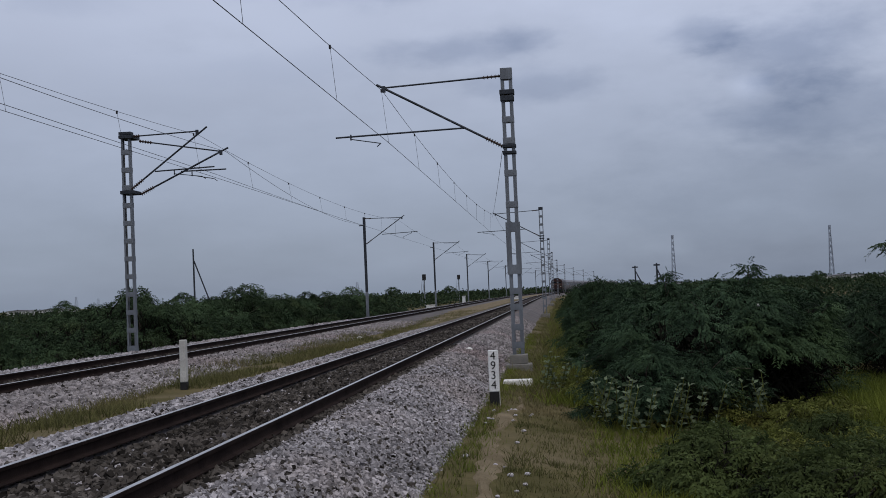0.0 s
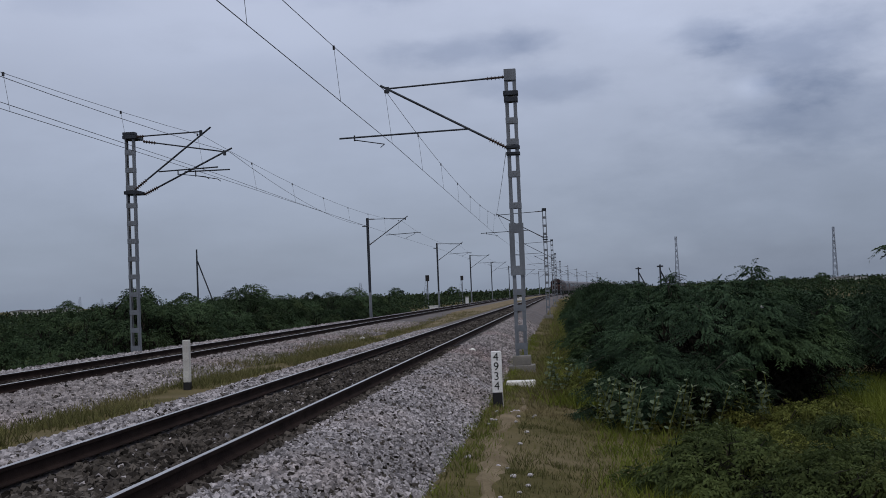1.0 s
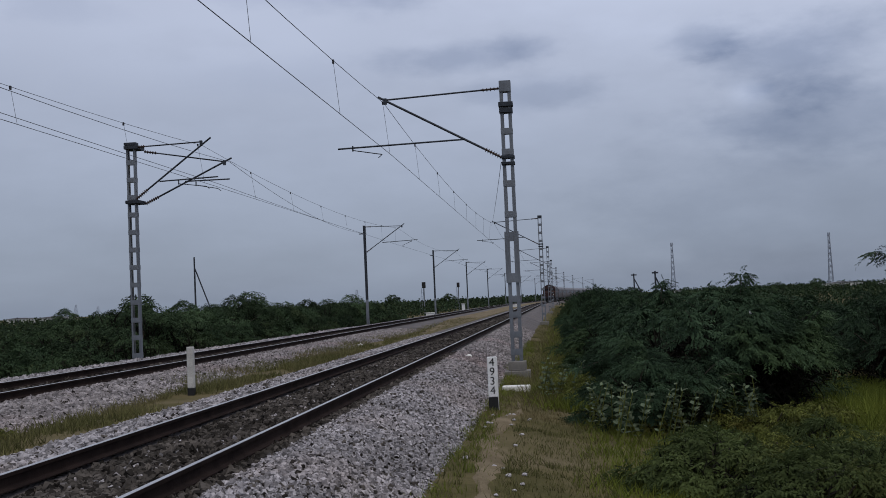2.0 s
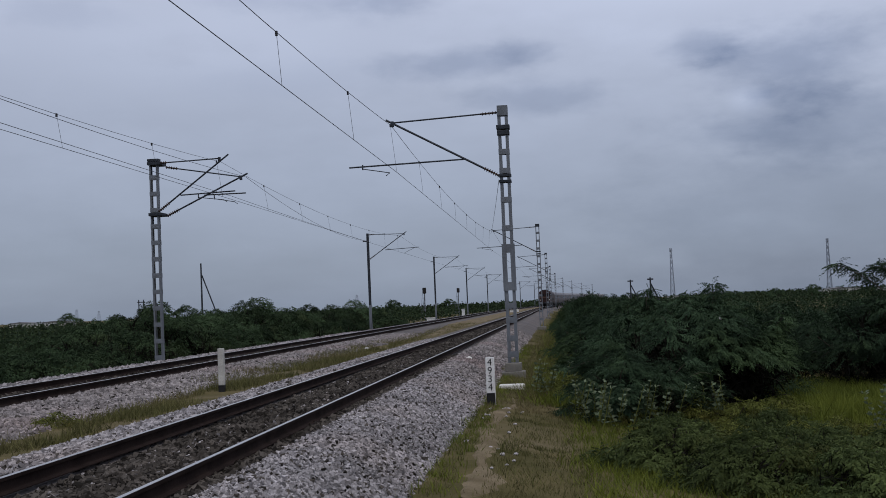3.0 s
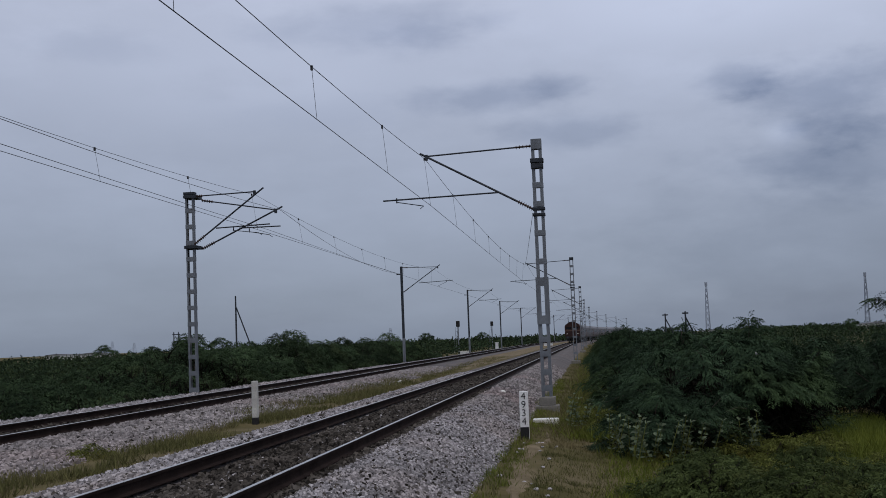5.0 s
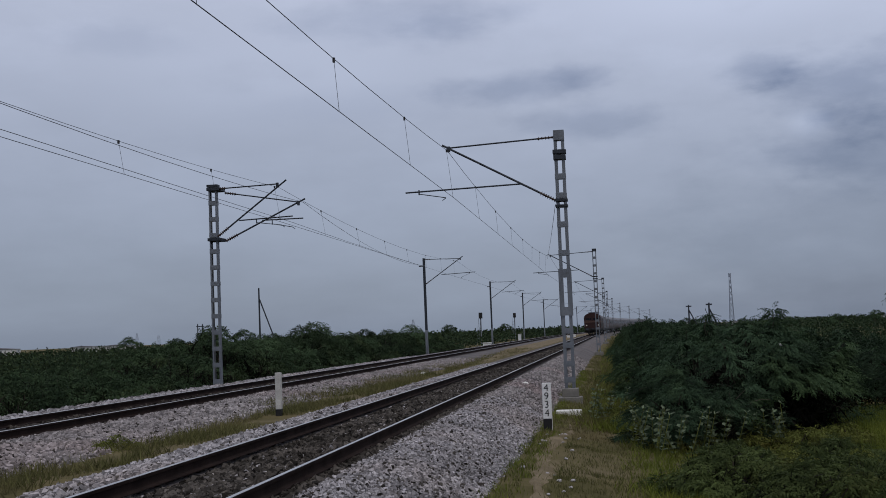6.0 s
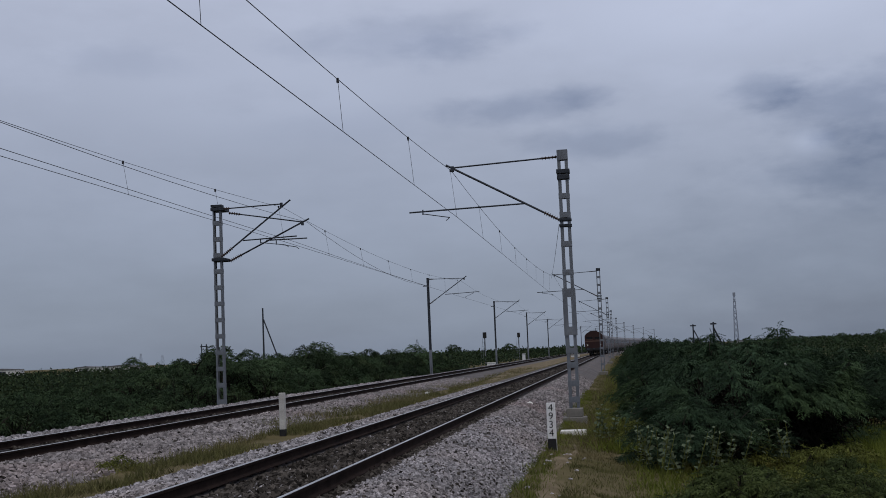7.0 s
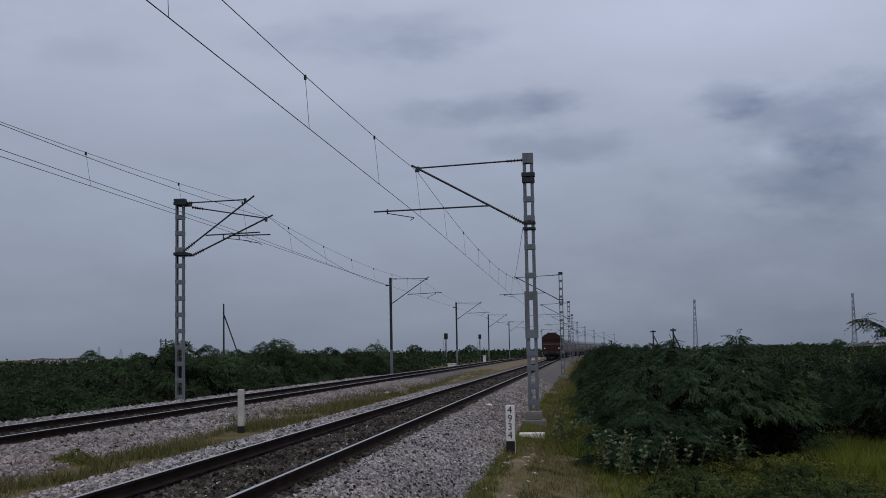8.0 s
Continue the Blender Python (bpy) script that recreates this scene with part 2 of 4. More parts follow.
# Far tower steel, lighter and bluer: the air's haze is mixed into its colour.
M_HAZE = material("hazed_lattice_steel", (0.26, 0.29, 0.34), (0.22, 0.25, 0.30), 0.8, 0.1, scale=0.3, fine=3, bump=0)


# ---------------------------------------------------------------- mesh helpers
def link(name, me, mat, parent=None, label=""):
    me.materials.append(mat)
    ob = new(name, me)
    ob.parent = parent
    if label:
        ob["label"] = label
    return ob


def part(name, bm, mat, parent=None, label="", smooth=False):
    """One bmesh as one mesh object, under a thing or a part."""
    me = bpy.data.meshes.new(name)
    bmesh.ops.recalc_face_normals(bm, faces=bm.faces)
    bm.to_mesh(me)
    bm.free()
    if smooth:
        me.polygons.foreach_set("use_smooth", [True] * len(me.polygons))
    return link(name, me, mat, parent, label)


def box(bm, lo, hi, bevel=0.0):
    mid, size = (Vector(lo) + Vector(hi)) / 2, Vector(hi) - Vector(lo)
    vs = bmesh.ops.create_cube(bm, size=1.0, matrix=Matrix.LocRotScale(mid, None, size))["verts"]
    if bevel:
        bmesh.ops.bevel(bm, geom=list({e for v in vs for e in v.link_edges}), offset=bevel, segments=2, affect="EDGES", profile=0.5)
    return bm


def a_box(lo, hi, bevel=0.0):
    return box(bmesh.new(), lo, hi, bevel)


def tube(bm, a, b, r, r2=None, n=8):
    a, b = Vector(a), Vector(b)
    turn = (b - a).to_track_quat("Z", "Y").to_matrix().to_4x4()
    bmesh.ops.create_cone(bm, cap_ends=True, segments=n, radius1=r, radius2=r if r2 is None else r2, depth=(b - a).length,
                          matrix=Matrix.Translation((a + b) / 2) @ turn)
    return bm


def a_tube(a, b, r, r2=None, n=8):
    return tube(bmesh.new(), a, b, r, r2, n)


def extrude_profile(profile, y0, y1, closed=True, steps=1):
    """A profile of (x, z) drawn out along y."""
    bm = bmesh.new()
    rows = [[bm.verts.new((x, y0 + (y1 - y0) * k / steps, z)) for x, z in profile] for k in range(steps + 1)]
    n = len(profile)
    for k in range(steps):
        for i in range(n if closed else n - 1):
            j = (i + 1) % n
            bm.faces.new((rows[k][i], rows[k][j], rows[k + 1][j], rows[k + 1][i]))
    if closed:
        bm.faces.new(rows[0])
        bm.faces.new(rows[-1][::-1])
    return bm


def thing(name, at=(0, 0, 0), turn=0.0, label="", category="", group="", kind=""):
    ob = new(name)
    ob.matrix_basis = pose(*at, 0, 0, turn)
    return tagged(ob, label, category, group, kind)


def mesh_of(name, verts, faces):
    me = bpy.data.meshes.new(name)
    me.from_pydata(verts.tolist() if hasattr(verts, "tolist") else verts, [], faces.tolist() if hasattr(faces, "tolist") else faces)
    me.update()
    return me


# ---------------------------------------------------------------- lie of the land
LAND_X = (-3000, -45, -20, -16.4, -14.9, -13.9, -8.6, -7.3, -2.9, -1.95, -1.1, -0.2, 2.2, 9, 3000)
LAND_Z = (-1.6, -1.5, -1.15, -0.8, -0.55, -0.45, -0.33, -0.32, -0.62, -0.72, -0.82, -1.02, -1.28, -1.5, -1.7)


def curve(y):
    """How far the line has swung to the right at y: straight, then a wide bend."""
    u = min(max(y - 205.0, 0.0), 500.0)
    return u * u / 5600.0 + max(y - 705.0, 0.0) * 0.1786


ALONG = (-30, 8) + tuple(range(10, 60)) + (70, 90, 120, 150) + tuple(range(170, 920, 20)) + (1200, 2000, 3000, 4300)


def bumps(x, y):
    return 0.05 * noise.noise((x * 0.45, y * 0.45, 0)) + 0.02 * noise.noise((x * 1.9, y * 1.9, 3))


def land(x, y):
    return float(np.interp(x - curve(y), LAND_X, LAND_Z)) + (bumps(x, y) if abs(x) < 40 and 0 < y < 130 else 0.0)


NEAR_BED = ((-7.4, -0.36), (-6.75, -0.22), (-6.2, -0.17), (-5.66, -0.19), (-5.38, -0.235), (-4.6, -0.20), (-3.9, -0.235), (-3.6, -0.225), (-3.1, -0.20), (-2.7, -0.29), (-1.86, -0.74), (-1.74, -0.82))
FAR_BED = ((-16.0, -0.9), (-15.25, -0.20), (-13.6, -0.15), (-12.9, -0.22), (-11.5, -0.22), (-11.2, -0.21), (-10.6, -0.18), (-9.6, -0.23), (-8.7, -0.33), (-8.5, -0.42))


def bed_z(bed, x):
    return float(np.interp(x, [p[0] for p in bed], [p[1] for p in bed]))


def ground():
    xs = np.unique(np.concatenate([np.array([-3000, -1200, -500, -220, -110, -70]), np.arange(-50, -17, 2.0), np.arange(-17, -13, 0.5), np.arange(-13, -9, 1.5), np.arange(-9, -6.5, 0.25),
                                   np.arange(-6.5, -2, 1.0), np.arange(-2.5, 4, 0.22), np.arange(4, 30, 1.0), np.array([40, 60, 100, 200, 500, 1200, 3000])]))
    ys = np.concatenate([np.array([-3000, -600, -120, -40, -10, 0, 5]), np.arange(8, 45, 0.4), np.arange(45, 135, 2.5), np.arange(150, 920, 20), np.array([1100, 2000, 4400])])
    verts = [(x, y, land(x, y)) for y in ys for x in xs]
    w = len(xs)
    faces = [(j * w + i, j * w + i + 1, (j + 1) * w + i + 1, (j + 1) * w + i) for j in range(len(ys) - 1) for i in range(w - 1)]
    ob = link("ground", mesh_of("ground", verts, faces), M_SOIL)
    tagged(ob, "flat open land of dry yellowish grass and earth", "ground", kind="structure")


def trodden_path():
    """A worn strip of bare earth beside the line, in irregular patches."""
    rnd = random.Random(5)
    verts, faces = [], []
    ys = np.arange(14, 29, 0.3)
    for k, y in enumerate(ys):
        mid = -1.28 + 0.12 * math.sin(y * 0.5) + 0.06 * math.sin(y * 1.7)
        half = 0.17 * min(1.0, (29 - y) / 6, (y - 13) / 2) + 0.22 * noise.noise((y * 0.55, 7, 0)) + rnd.uniform(-0.04, 0.04)
        half = max(half, 0.03)
        for s in (-1, -0.4, 0.4, 1):
            x = mid + s * half * (1 + rnd.uniform(-0.2, 0.2))
            verts.append((x, y, land(x, y) + (0.022 if abs(s) < 1 else -0.01)))
        if k:
            for i in range(3):
                a = 4 * (k - 1) + i
                faces.append((a, a + 1, a + 5, a + 4))
    ob = link("footpath", mesh_of("footpath", verts, faces), M_PATH)
    tagged(ob, "bare trodden earth strip through the dry grass", "path", kind="structure")


def ballast_bed(name, bed, dark, label):
    ys = ALONG
    holder = thing(name, label=label, category="ballast bed", kind="structure")

    def strip(pname, pts, mat):
        verts = [(x + curve(y) + (0.05 * noise.noise((x, y * 1.3, 1)) if 8 < y < 70 else 0), y, z + (0.03 * noise.noise((x * 2, y * 2, 2)) if 8 < y < 70 else 0)) for y in ys for x, z in pts]
        w = len(pts)
        faces = [(j * w + i, j * w + i + 1, (j + 1) * w + i + 1, (j + 1) * w + i) for j in range(len(ys) - 1) for i in range(w - 1)]
        return link(pname, mesh_of(pname, verts, faces), mat, holder)

    lo, hi = dark
    strip("shoulder", [p for p in bed if p[0] <= lo + 0.01], M_BED)
    strip("crib", [p for p in bed if lo - 0.01 <= p[0] <= hi + 0.01], M_BED_DARK)
    strip("shoulder", [p for p in bed if p[0] >= hi - 0.01], M_BED)
    return holder


def dry_strip():
    """Pale dry earth that spreads over the bed between the tracks farther along."""
    xs = (-10.3, -9.6, -9.0, -8.4, -7.9, -7.45)
    ys = [70 + 4 * k for k in range(70)]
    rows = []
    for y in ys:
        grow = min(1.0, (y - 66) / 40)
        for i, x in enumerate(xs):
            px = -7.9 + (x + 7.9) * grow + 0.25 * noise.noise((x, y * 0.15, 4)) * (i in (0, 5))
            base = max(bed_z(FAR_BED, px) if px < -8.5 else -9, land(px + curve(y), y))
            rows.append((px + curve(y), y, base + (0.035 if 0 < i < 5 else -0.03)))
    w = len(xs)
    faces = [(j * w + i, j * w + i + 1, (j + 1) * w + i + 1, (j + 1) * w + i) for j in range(len(ys) - 1) for i in range(w - 1)]
    ob = link("dry_strip", mesh_of("dry_strip", rows, faces), M_PATH)
    tagged(ob, "pale dry earth between the two tracks", "ground", kind="structure")


def stones(name, places, mat, parent, size, seed):
    """Broken stones: squared lumps with shifted corners, each turned its own way."""
    rs = np.random.RandomState(seed)
    n = len(places)
    cube = np.array([[x, y, z] for x in (-1, 1) for y in (-1, 1) for z in (-1, 1)], float)
    quads = np.array([[0, 1, 3, 2], [4, 6, 7, 5], [0, 4, 5, 1], [2, 3, 7, 6], [0, 2, 6, 4], [1, 5, 7, 3]])
    v = cube[None] * rs.uniform(0.55, 1.25, (n, 1, 3)) + rs.uniform(-0.45, 0.45, (n, 8, 3))
    q = rs.normal(size=(n, 4))
    q /= np.linalg.norm(q, axis=1, keepdims=True)
    w, x, y, z = q.T
    rot = np.stack([1 - 2 * (y * y + z * z), 2 * (x * y - w * z), 2 * (x * z + w * y), 2 * (x * y + w * z), 1 - 2 * (x * x + z * z), 2 * (y * z - w * x),
                    2 * (x * z - w * y), 2 * (y * z + w * x), 1 - 2 * (x * x + y * y)], -1).reshape(n, 3, 3)
    v = np.einsum("nij,nkj->nki", rot, v) * (size * rs.uniform(0.6, 1.35, (n, 1, 1))) / 2 + places[:, None]
    f = (quads[None] + 8 * np.arange(n)[:, None, None]).reshape(-1, 4)
    return tagged(link(name, mesh_of(name, v.reshape(-1, 3), f), mat, parent), kind="stuff")


def single_stones(parent, bed, x0, x1, y0, y1, count, seed):
    """The nearest stones of the shoulder, each a piece of its own on one of a few shared shapes."""
    rs = np.random.RandomState(seed)
    cube = np.array([[x, y, z] for x in (-1, 1) for y in (-1, 1) for z in (-1, 1)], float)
    quads = [[0, 1, 3, 2], [4, 6, 7, 5], [0, 4, 5, 1], [2, 3, 7, 6], [0, 2, 6, 4], [1, 5, 7, 3]]
    shapes = []
    for k in range(8):
        v = cube * rs.uniform(0.6, 1.2, 3) + rs.uniform(-0.4, 0.4, (8, 3))
        shapes.append(mesh_of("stone", v * 0.019, quads))
        shapes[-1].materials.append(M_STONE_LOOSE)
    for k, (x, y, z) in enumerate(scatter(bed, x0, x1, y0, y1, count, seed, 1.2, 0.022)):
        ob = new("stone", shapes[k % 8])
        ob.parent = parent
        ob.matrix_basis = pose(x, y, z, *rs.uniform(0, 360, 3)) @ Matrix.Scale(rs.uniform(0.7, 1.3), 4)


def scatter(bed, x0, x1, y0, y1, count, seed, thin=1.0, lift=0.012):
    """Places on a bed; thin over 1 packs them towards y0."""
    rs = np.random.RandomState(seed)
    x = rs.uniform(x0, x1, count)
    y = y0 + (y1 - y0) * rs.uniform(0, 1, count) ** thin
    z = np.interp(x, [p[0] for p in bed], [p[1] for p in bed]) + lift + rs.uniform(-0.012, 0.012, count)
    return np.stack([x, y, z], -1)


RAIL_PROFILE = ((-0.068, -0.172), (0.068, -0.172), (0.068, -0.160), (0.014, -0.142), (0.0085, -0.128), (0.0085, -0.052), (0.033, -0.040), (0.0345, -0.006),
                (-0.0345, -0.006), (-0.033, -0.040), (-0.0085, -0.052), (-0.0085, -0.128), (-0.014, -0.142), (-0.068, -0.160))
HEAD_PROFILE = ((-0.024, -0.0055), (0.024, -0.0055), (0.018, 0.0), (-0.018, 0.0))


def along_line(profile):
    """A profile of (x, z) drawn out along the line and round its bend."""
    verts = [(x + curve(y), y, z) for y in ALONG for x, z in profile]
    n = len(profile)
    faces = [(k * n + i, k * n + (i + 1) % n, (k + 1) * n + (i + 1) % n, (k + 1) * n + i) for k in range(len(ALONG) - 1) for i in range(n)]
    faces += [tuple(range(n)), tuple(range(len(verts) - 1, len(verts) - n - 1, -1))]
    return mesh_of("rail", verts, faces)


def track(centre, label):
    t = thing("railway_track", label=label, category="railway track", group="railway tracks")
    for side in (-1, 1):
        x = centre + side * (0.838 + 0.034)
        r = link("rail", along_line([(x + a, b) for a, b in RAIL_PROFILE]), M_RAIL, t)
        link("rail_head", along_line([(x + a, b) for a, b in HEAD_PROFILE]), M_HEAD, r, "wheel-polished bright running surface")
    return t


# ---------------------------------------------------------------- overhead line
def insulator(a, b, parent, n=7, r=0.075):
    a, b = Vector(a), Vector(b)
    bm = a_tube(a, b, 0.03)
    for k in range(n):
        c = a.lerp(b, (k + 0.5) / n)
        d = (b - a).normalized() * 0.012
        tube(bm, c - d, c + d, r, r * 0.6, 10)
    return part("insulator", bm, M_PORC, parent, "brown ribbed porcelain insulator")


def cantilever(parent, s, y, foot, tip, stay, arm, steady, mat=None, second=False):
    """Bracket on one side of a mast. All points are (reach, height); s is the side it reaches to."""
    mat = mat or M_DARKSTEEL
    P = lambda p: (s * p[0], y, p[1])
    away = Vector(P(tip)) - Vector(P(foot))
    start = Vector(P(foot)) + away.normalized() * 0.55
    insulator(P(foot), start, parent)
    tb = part("bracket_tube", a_tube(start, P(tip), 0.033), mat, parent)
    inner = Vector(P(stay[0])).lerp(Vector(P(stay[1])), 0.16)
    insulator(P(stay[0]), inner, parent, 5, 0.065)
    part("stay_tube", a_tube(inner, P(stay[1]), 0.025), mat, parent)
    clamp = a_box((s * stay[1][0] - 0.05, y - 0.04, stay[1][1] - 0.13), (s * stay[1][0] + 0.05, y + 0.04, stay[1][1] + 0.05), 0.01)
    part("suspension_clamp", clamp, mat, tb)
    ra = part("register_arm", a_tube(P(arm[0]), P(arm[1]), 0.025), mat, parent)
    drop = Vector(P(steady[0]))
    bm = tube(bmesh.new(), drop + Vector((0, 0, 0.13)), drop - Vector((0, 0, 0.03)), 0.022)
    tube(bm, drop, P(steady[1]), 0.014)
    end = Vector(P(steady[1]))
    tube(bm, end, end + Vector((-s * -0.12, 0, -0.09)) if not second else end + Vector((s * 0.12, 0, -0.09)), 0.012)
    part("steady_arm", bm, mat, ra)


def batten_mast(at, top, wide, group, label, base, pitch=0.56, deep=0.2, heights=None, flange=0.062):
    """Two channels joined by batten plates, on a concrete foot. z of its Empty is the foot's ground."""
    m = thing("catenary_mast", at, label=label, category="mast", group=group)
    z0, z1 = base, top
    for s in (-1, 1):
        x = s * (wide / 2 - 0.004)
        c = ((x, -deep / 2), (x, deep / 2), (x - s * flange, deep / 2), (x - s * flange, deep / 2 - 0.011), (x - s * 0.009, deep / 2 - 0.011),
             (x - s * 0.009, -deep / 2 + 0.011), (x - s * flange, -deep / 2 + 0.011), (x - s * flange, -deep / 2))
        bm = bmesh.new()
        lo, hi = [bm.verts.new((a, b, z0)) for a, b in c], [bm.verts.new((a, b, z1)) for a, b in c]
        for i in range(8):
            bm.faces.new((lo[i], lo[(i + 1) % 8], hi[(i + 1) % 8], hi[i]))
        bm.faces.new(lo), bm.faces.new(hi)
        part("channel", bm, M_GALV, m)
    plate = None
    for z in heights or [z1 - 0.09 - pitch * k for k in range(int((z1 - z0 - 0.34) / pitch) + 1)]:
        for s in (-1, 1):
            if plate is None:
                ob = part("batten_plate", a_box((-wide / 2 - 0.004, -0.004, -0.085), (wide / 2 + 0.004, 0.004, 0.085), 0.002), M_GALV, m)
                plate = ob.data
            else:
                ob = new("batten_plate", plate)
                ob.parent = m
            ob.location = (0, s * (deep / 2 + 0.005), z)
    return m


def joist_mast(at, top, group, label, base):
    m = thing("catenary_mast", at, label=label, category="mast", group=group)
    h, w, t = 0.12, 0.09, 0.012
    c = ((-w, -h), (w, -h), (w, -h + t), (t / 2, -h + t), (t / 2, h - t), (w, h - t), (w, h), (-w, h), (-w, h - t), (-t / 2, h - t), (-t / 2, -h + t), (-w, -h + t))
    bm = bmesh.new()
    lo, hi = [bm.verts.new((a, b, base)) for a, b in c], [bm.verts.new((a, b, top)) for a, b in c]
    for i in range(12):
        bm.faces.new((lo[i], lo[(i + 1) % 12], hi[(i + 1) % 12], hi[i]))
    bm.faces.new(lo), bm.faces.new(hi)
    part("joist", bm, M_DARKSTEEL, m)
    return m


R_X, R_Y, R_STEP = -1.5, 36.6, 57.5
L_X, L_Y, L_STEP = -15.35, 44.3, 51.2
N_MASTS = 9


def right_bracket(m):
    cantilever(m, -1, 0, (0.17, 5.42), (3.66, 7.36), ((0.15, 7.4), (3.46, 7.26)), ((1.22, 6.0), (4.88, 5.92)), ((4.45, 5.86), (3.6, 5.70)), second=True)
    for z in (5.42, 5.24):
        part("bracket_clamp", a_box((-0.19, -0.15, z - 0.04), (0.19, 0.15, z + 0.04), 0.008), M_DARKSTEEL, m)


def first_mast():
    """The mast beside the path, on a stepped foot."""
    m = batten_mast((R_X, R_Y, 0), 7.6, 0.33, "masts of the near line", "grey galvanised batten mast on a stepped concrete foot", -0.4,
                    heights=(6.16, 5.57, 4.67, 3.79, 1.39, 0.95, 0.39, -0.1), flange=0.095)
    right_bracket(m)
    part("cap_plate", a_box((-0.165, -0.13, 7.28), (0.165, 0.13, 7.6), 0.006), M_GALV, m)
    part("clamp_band", box(box(bmesh.new(), (-0.205, -0.16, 6.86), (0.205, 0.16, 6.99), 0.01), (-0.19, -0.15, 6.68), (0.19, 0.15, 6.82), 0.01), M_DARKSTEEL, m, "dark steel clamp band")
    sleeve = bmesh.new()
    for s in (-1, 1):
        x0, x1 = sorted((s * 0.055, s * 0.2))
        box(sleeve, (x0, -0.14, 1.85), (x1, -0.118, 3.3))
    box(sleeve, (-0.0545, -0.137, 3.02), (0.0545, -0.121, 3.29))
    box(sleeve, (-0.0545, -0.137, 1.86), (0.0545, -0.121, 2.12))
    part("slotted_sleeve", sleeve, M_GALV, m, "slotted galvanised plate")
    part("foundation", box(box(a_box((-0.25, -0.25, -0.62), (0.25, 0.25, -0.36), 0.02), (-0.36, -0.34, -0.84), (0.36, 0.34, -0.62), 0.02), (-0.42, -0.4, -1.4), (0.42, 0.4, -0.84), 0.02), M_CONC, m, "stepped weathered concrete foot")
    slab = thing("concrete_slab", (-1.36, 31.6, 0.025), label="whitened concrete slab lying in the verge near a mast", category="slab")
    part("slab", a_box((-0.34, -0.2, -0.98), (0.34, 0.2, -0.70), 0.03), M_LIME, slab)
    return m


def mast_rows():
    first_mast()
    proto = batten_mast((R_X, R_Y + R_STEP, 0), 7.62, 0.31, "masts of the near line", "grey galvanised batten mast beside the near track", -0.6, 0.62)
    right_bracket(proto)
    part("cap_plate", a_box((-0.165, -0.13, 7.4), (0.165, 0.13, 7.62), 0.006), M_DARKSTEEL, proto)
    part("foundation", a_box((-0.35, -0.35, -1.2), (0.35, 0.35, -0.5), 0.03), M_CONC, proto)
    for k in range(2, N_MASTS):
        copy_thing(proto, pose(R_X + curve(R_Y + R_STEP * k), R_Y + R_STEP * k, 0))
    m = batten_mast((L_X, L_Y, 0), 7.6, 0.33, "masts of the far line", "grey batten mast carrying two brackets beside the far track", -0.7, 0.63)
    cantilever(m, 1, -0.1, (0.17, 5.55), (2.98, 7.62), ((0.15, 7.42), (2.62, 7.48)), ((1.05, 6.14), (3.2, 6.2)), ((1.75, 6.02), (2.75, 5.88)), second=True)
    cantilever(m, 1, 0.5, (0.3, 5.42), (3.55, 6.92), ((0.3, 7.33), (3.28, 6.8)), ((1.8, 6.16), (3.45, 6.16)), ((2.2, 6.0), (3.0, 5.84)), second=True)
    for z in (7.42, 5.45):
        part("bracket_arm", a_box((-0.22, -0.18, z - 0.06), (0.3, 0.55, z + 0.06), 0.01), M_DARKSTEEL, m)
    part("cap_plate", a_box((-0.22, -0.15, 7.5), (0.22, 0.15, 7.6), 0.006), M_DARKSTEEL, m)
    part("foundation", a_box((-0.35, -0.35, -1.1), (0.35, 0.35, -0.6), 0.03), M_CONC, m)
    m = joist_mast((L_X, L_Y + L_STEP, 0), 7.6, "masts of the far line", "dark steel joist mast beside the far track", -0.5)
    cantilever(m, 1, 0, (0.12, 5.5), (3.2, 7.62), ((0.1, 7.5), (3.0, 7.45)), ((1.4, 6.2), (4.2, 6.3)), ((3.7, 6.2), (3.0, 5.9)), second=False)
    part("return_wire_bracket", a_box((-0.42, -0.05, 6.92), (-0.09, 0.05, 7.0), 0.01), M_DARKSTEEL, m)
    part("foundation", a_box((-0.22, -0.22, -1.1), (0.22, 0.22, -0.2), 0.03), M_CONC, m)
    part("painted_base", a_box((-0.097, -0.127, -0.2), (0.097, 0.127, 1.75), 0.006), M_GALV, m, "pale painted foot of the mast")
    for k in range(2, N_MASTS):
        copy_thing(m, pose(L_X + curve(L_Y + L_STEP * k), L_Y + L_STEP * k, 0))


def wire(name, points, r, label, group, hang=None):
    """A wire through its supports; hang gives the sag between them, and droppers may join it to the wire below."""
    w = thing(name, label=label, category="wire", group=group)
    path = []
    for k in range(len(points) - 1):
        a, b = Vector(points[k]), Vector(points[k + 1])
        n = 14 if k < 2 else 6
        for i in range(n):
            u = i / n
            p = a.lerp(b, u)
            p.z -= 4 * (hang or 0) * u * (1 - u)
            path.append(p)
    path.append(Vector(points[-1]))
    verts, faces = [], []
    for p in path:
        for i in range(5):
            t = 2 * math.pi * i / 5
            verts.append((p.x + r * math.cos(t), p.y, p.z + r * math.sin(t)))
    for k in range(len(path) - 1):
        for i in range(5):
            j = (i + 1) % 5
            faces.append((5 * k + i, 5 * k + j, 5 * k + 5 + j, 5 * k + 5 + i))
    link("strand", mesh_of(name, verts, faces), M_WIRE, w)
    return w, path


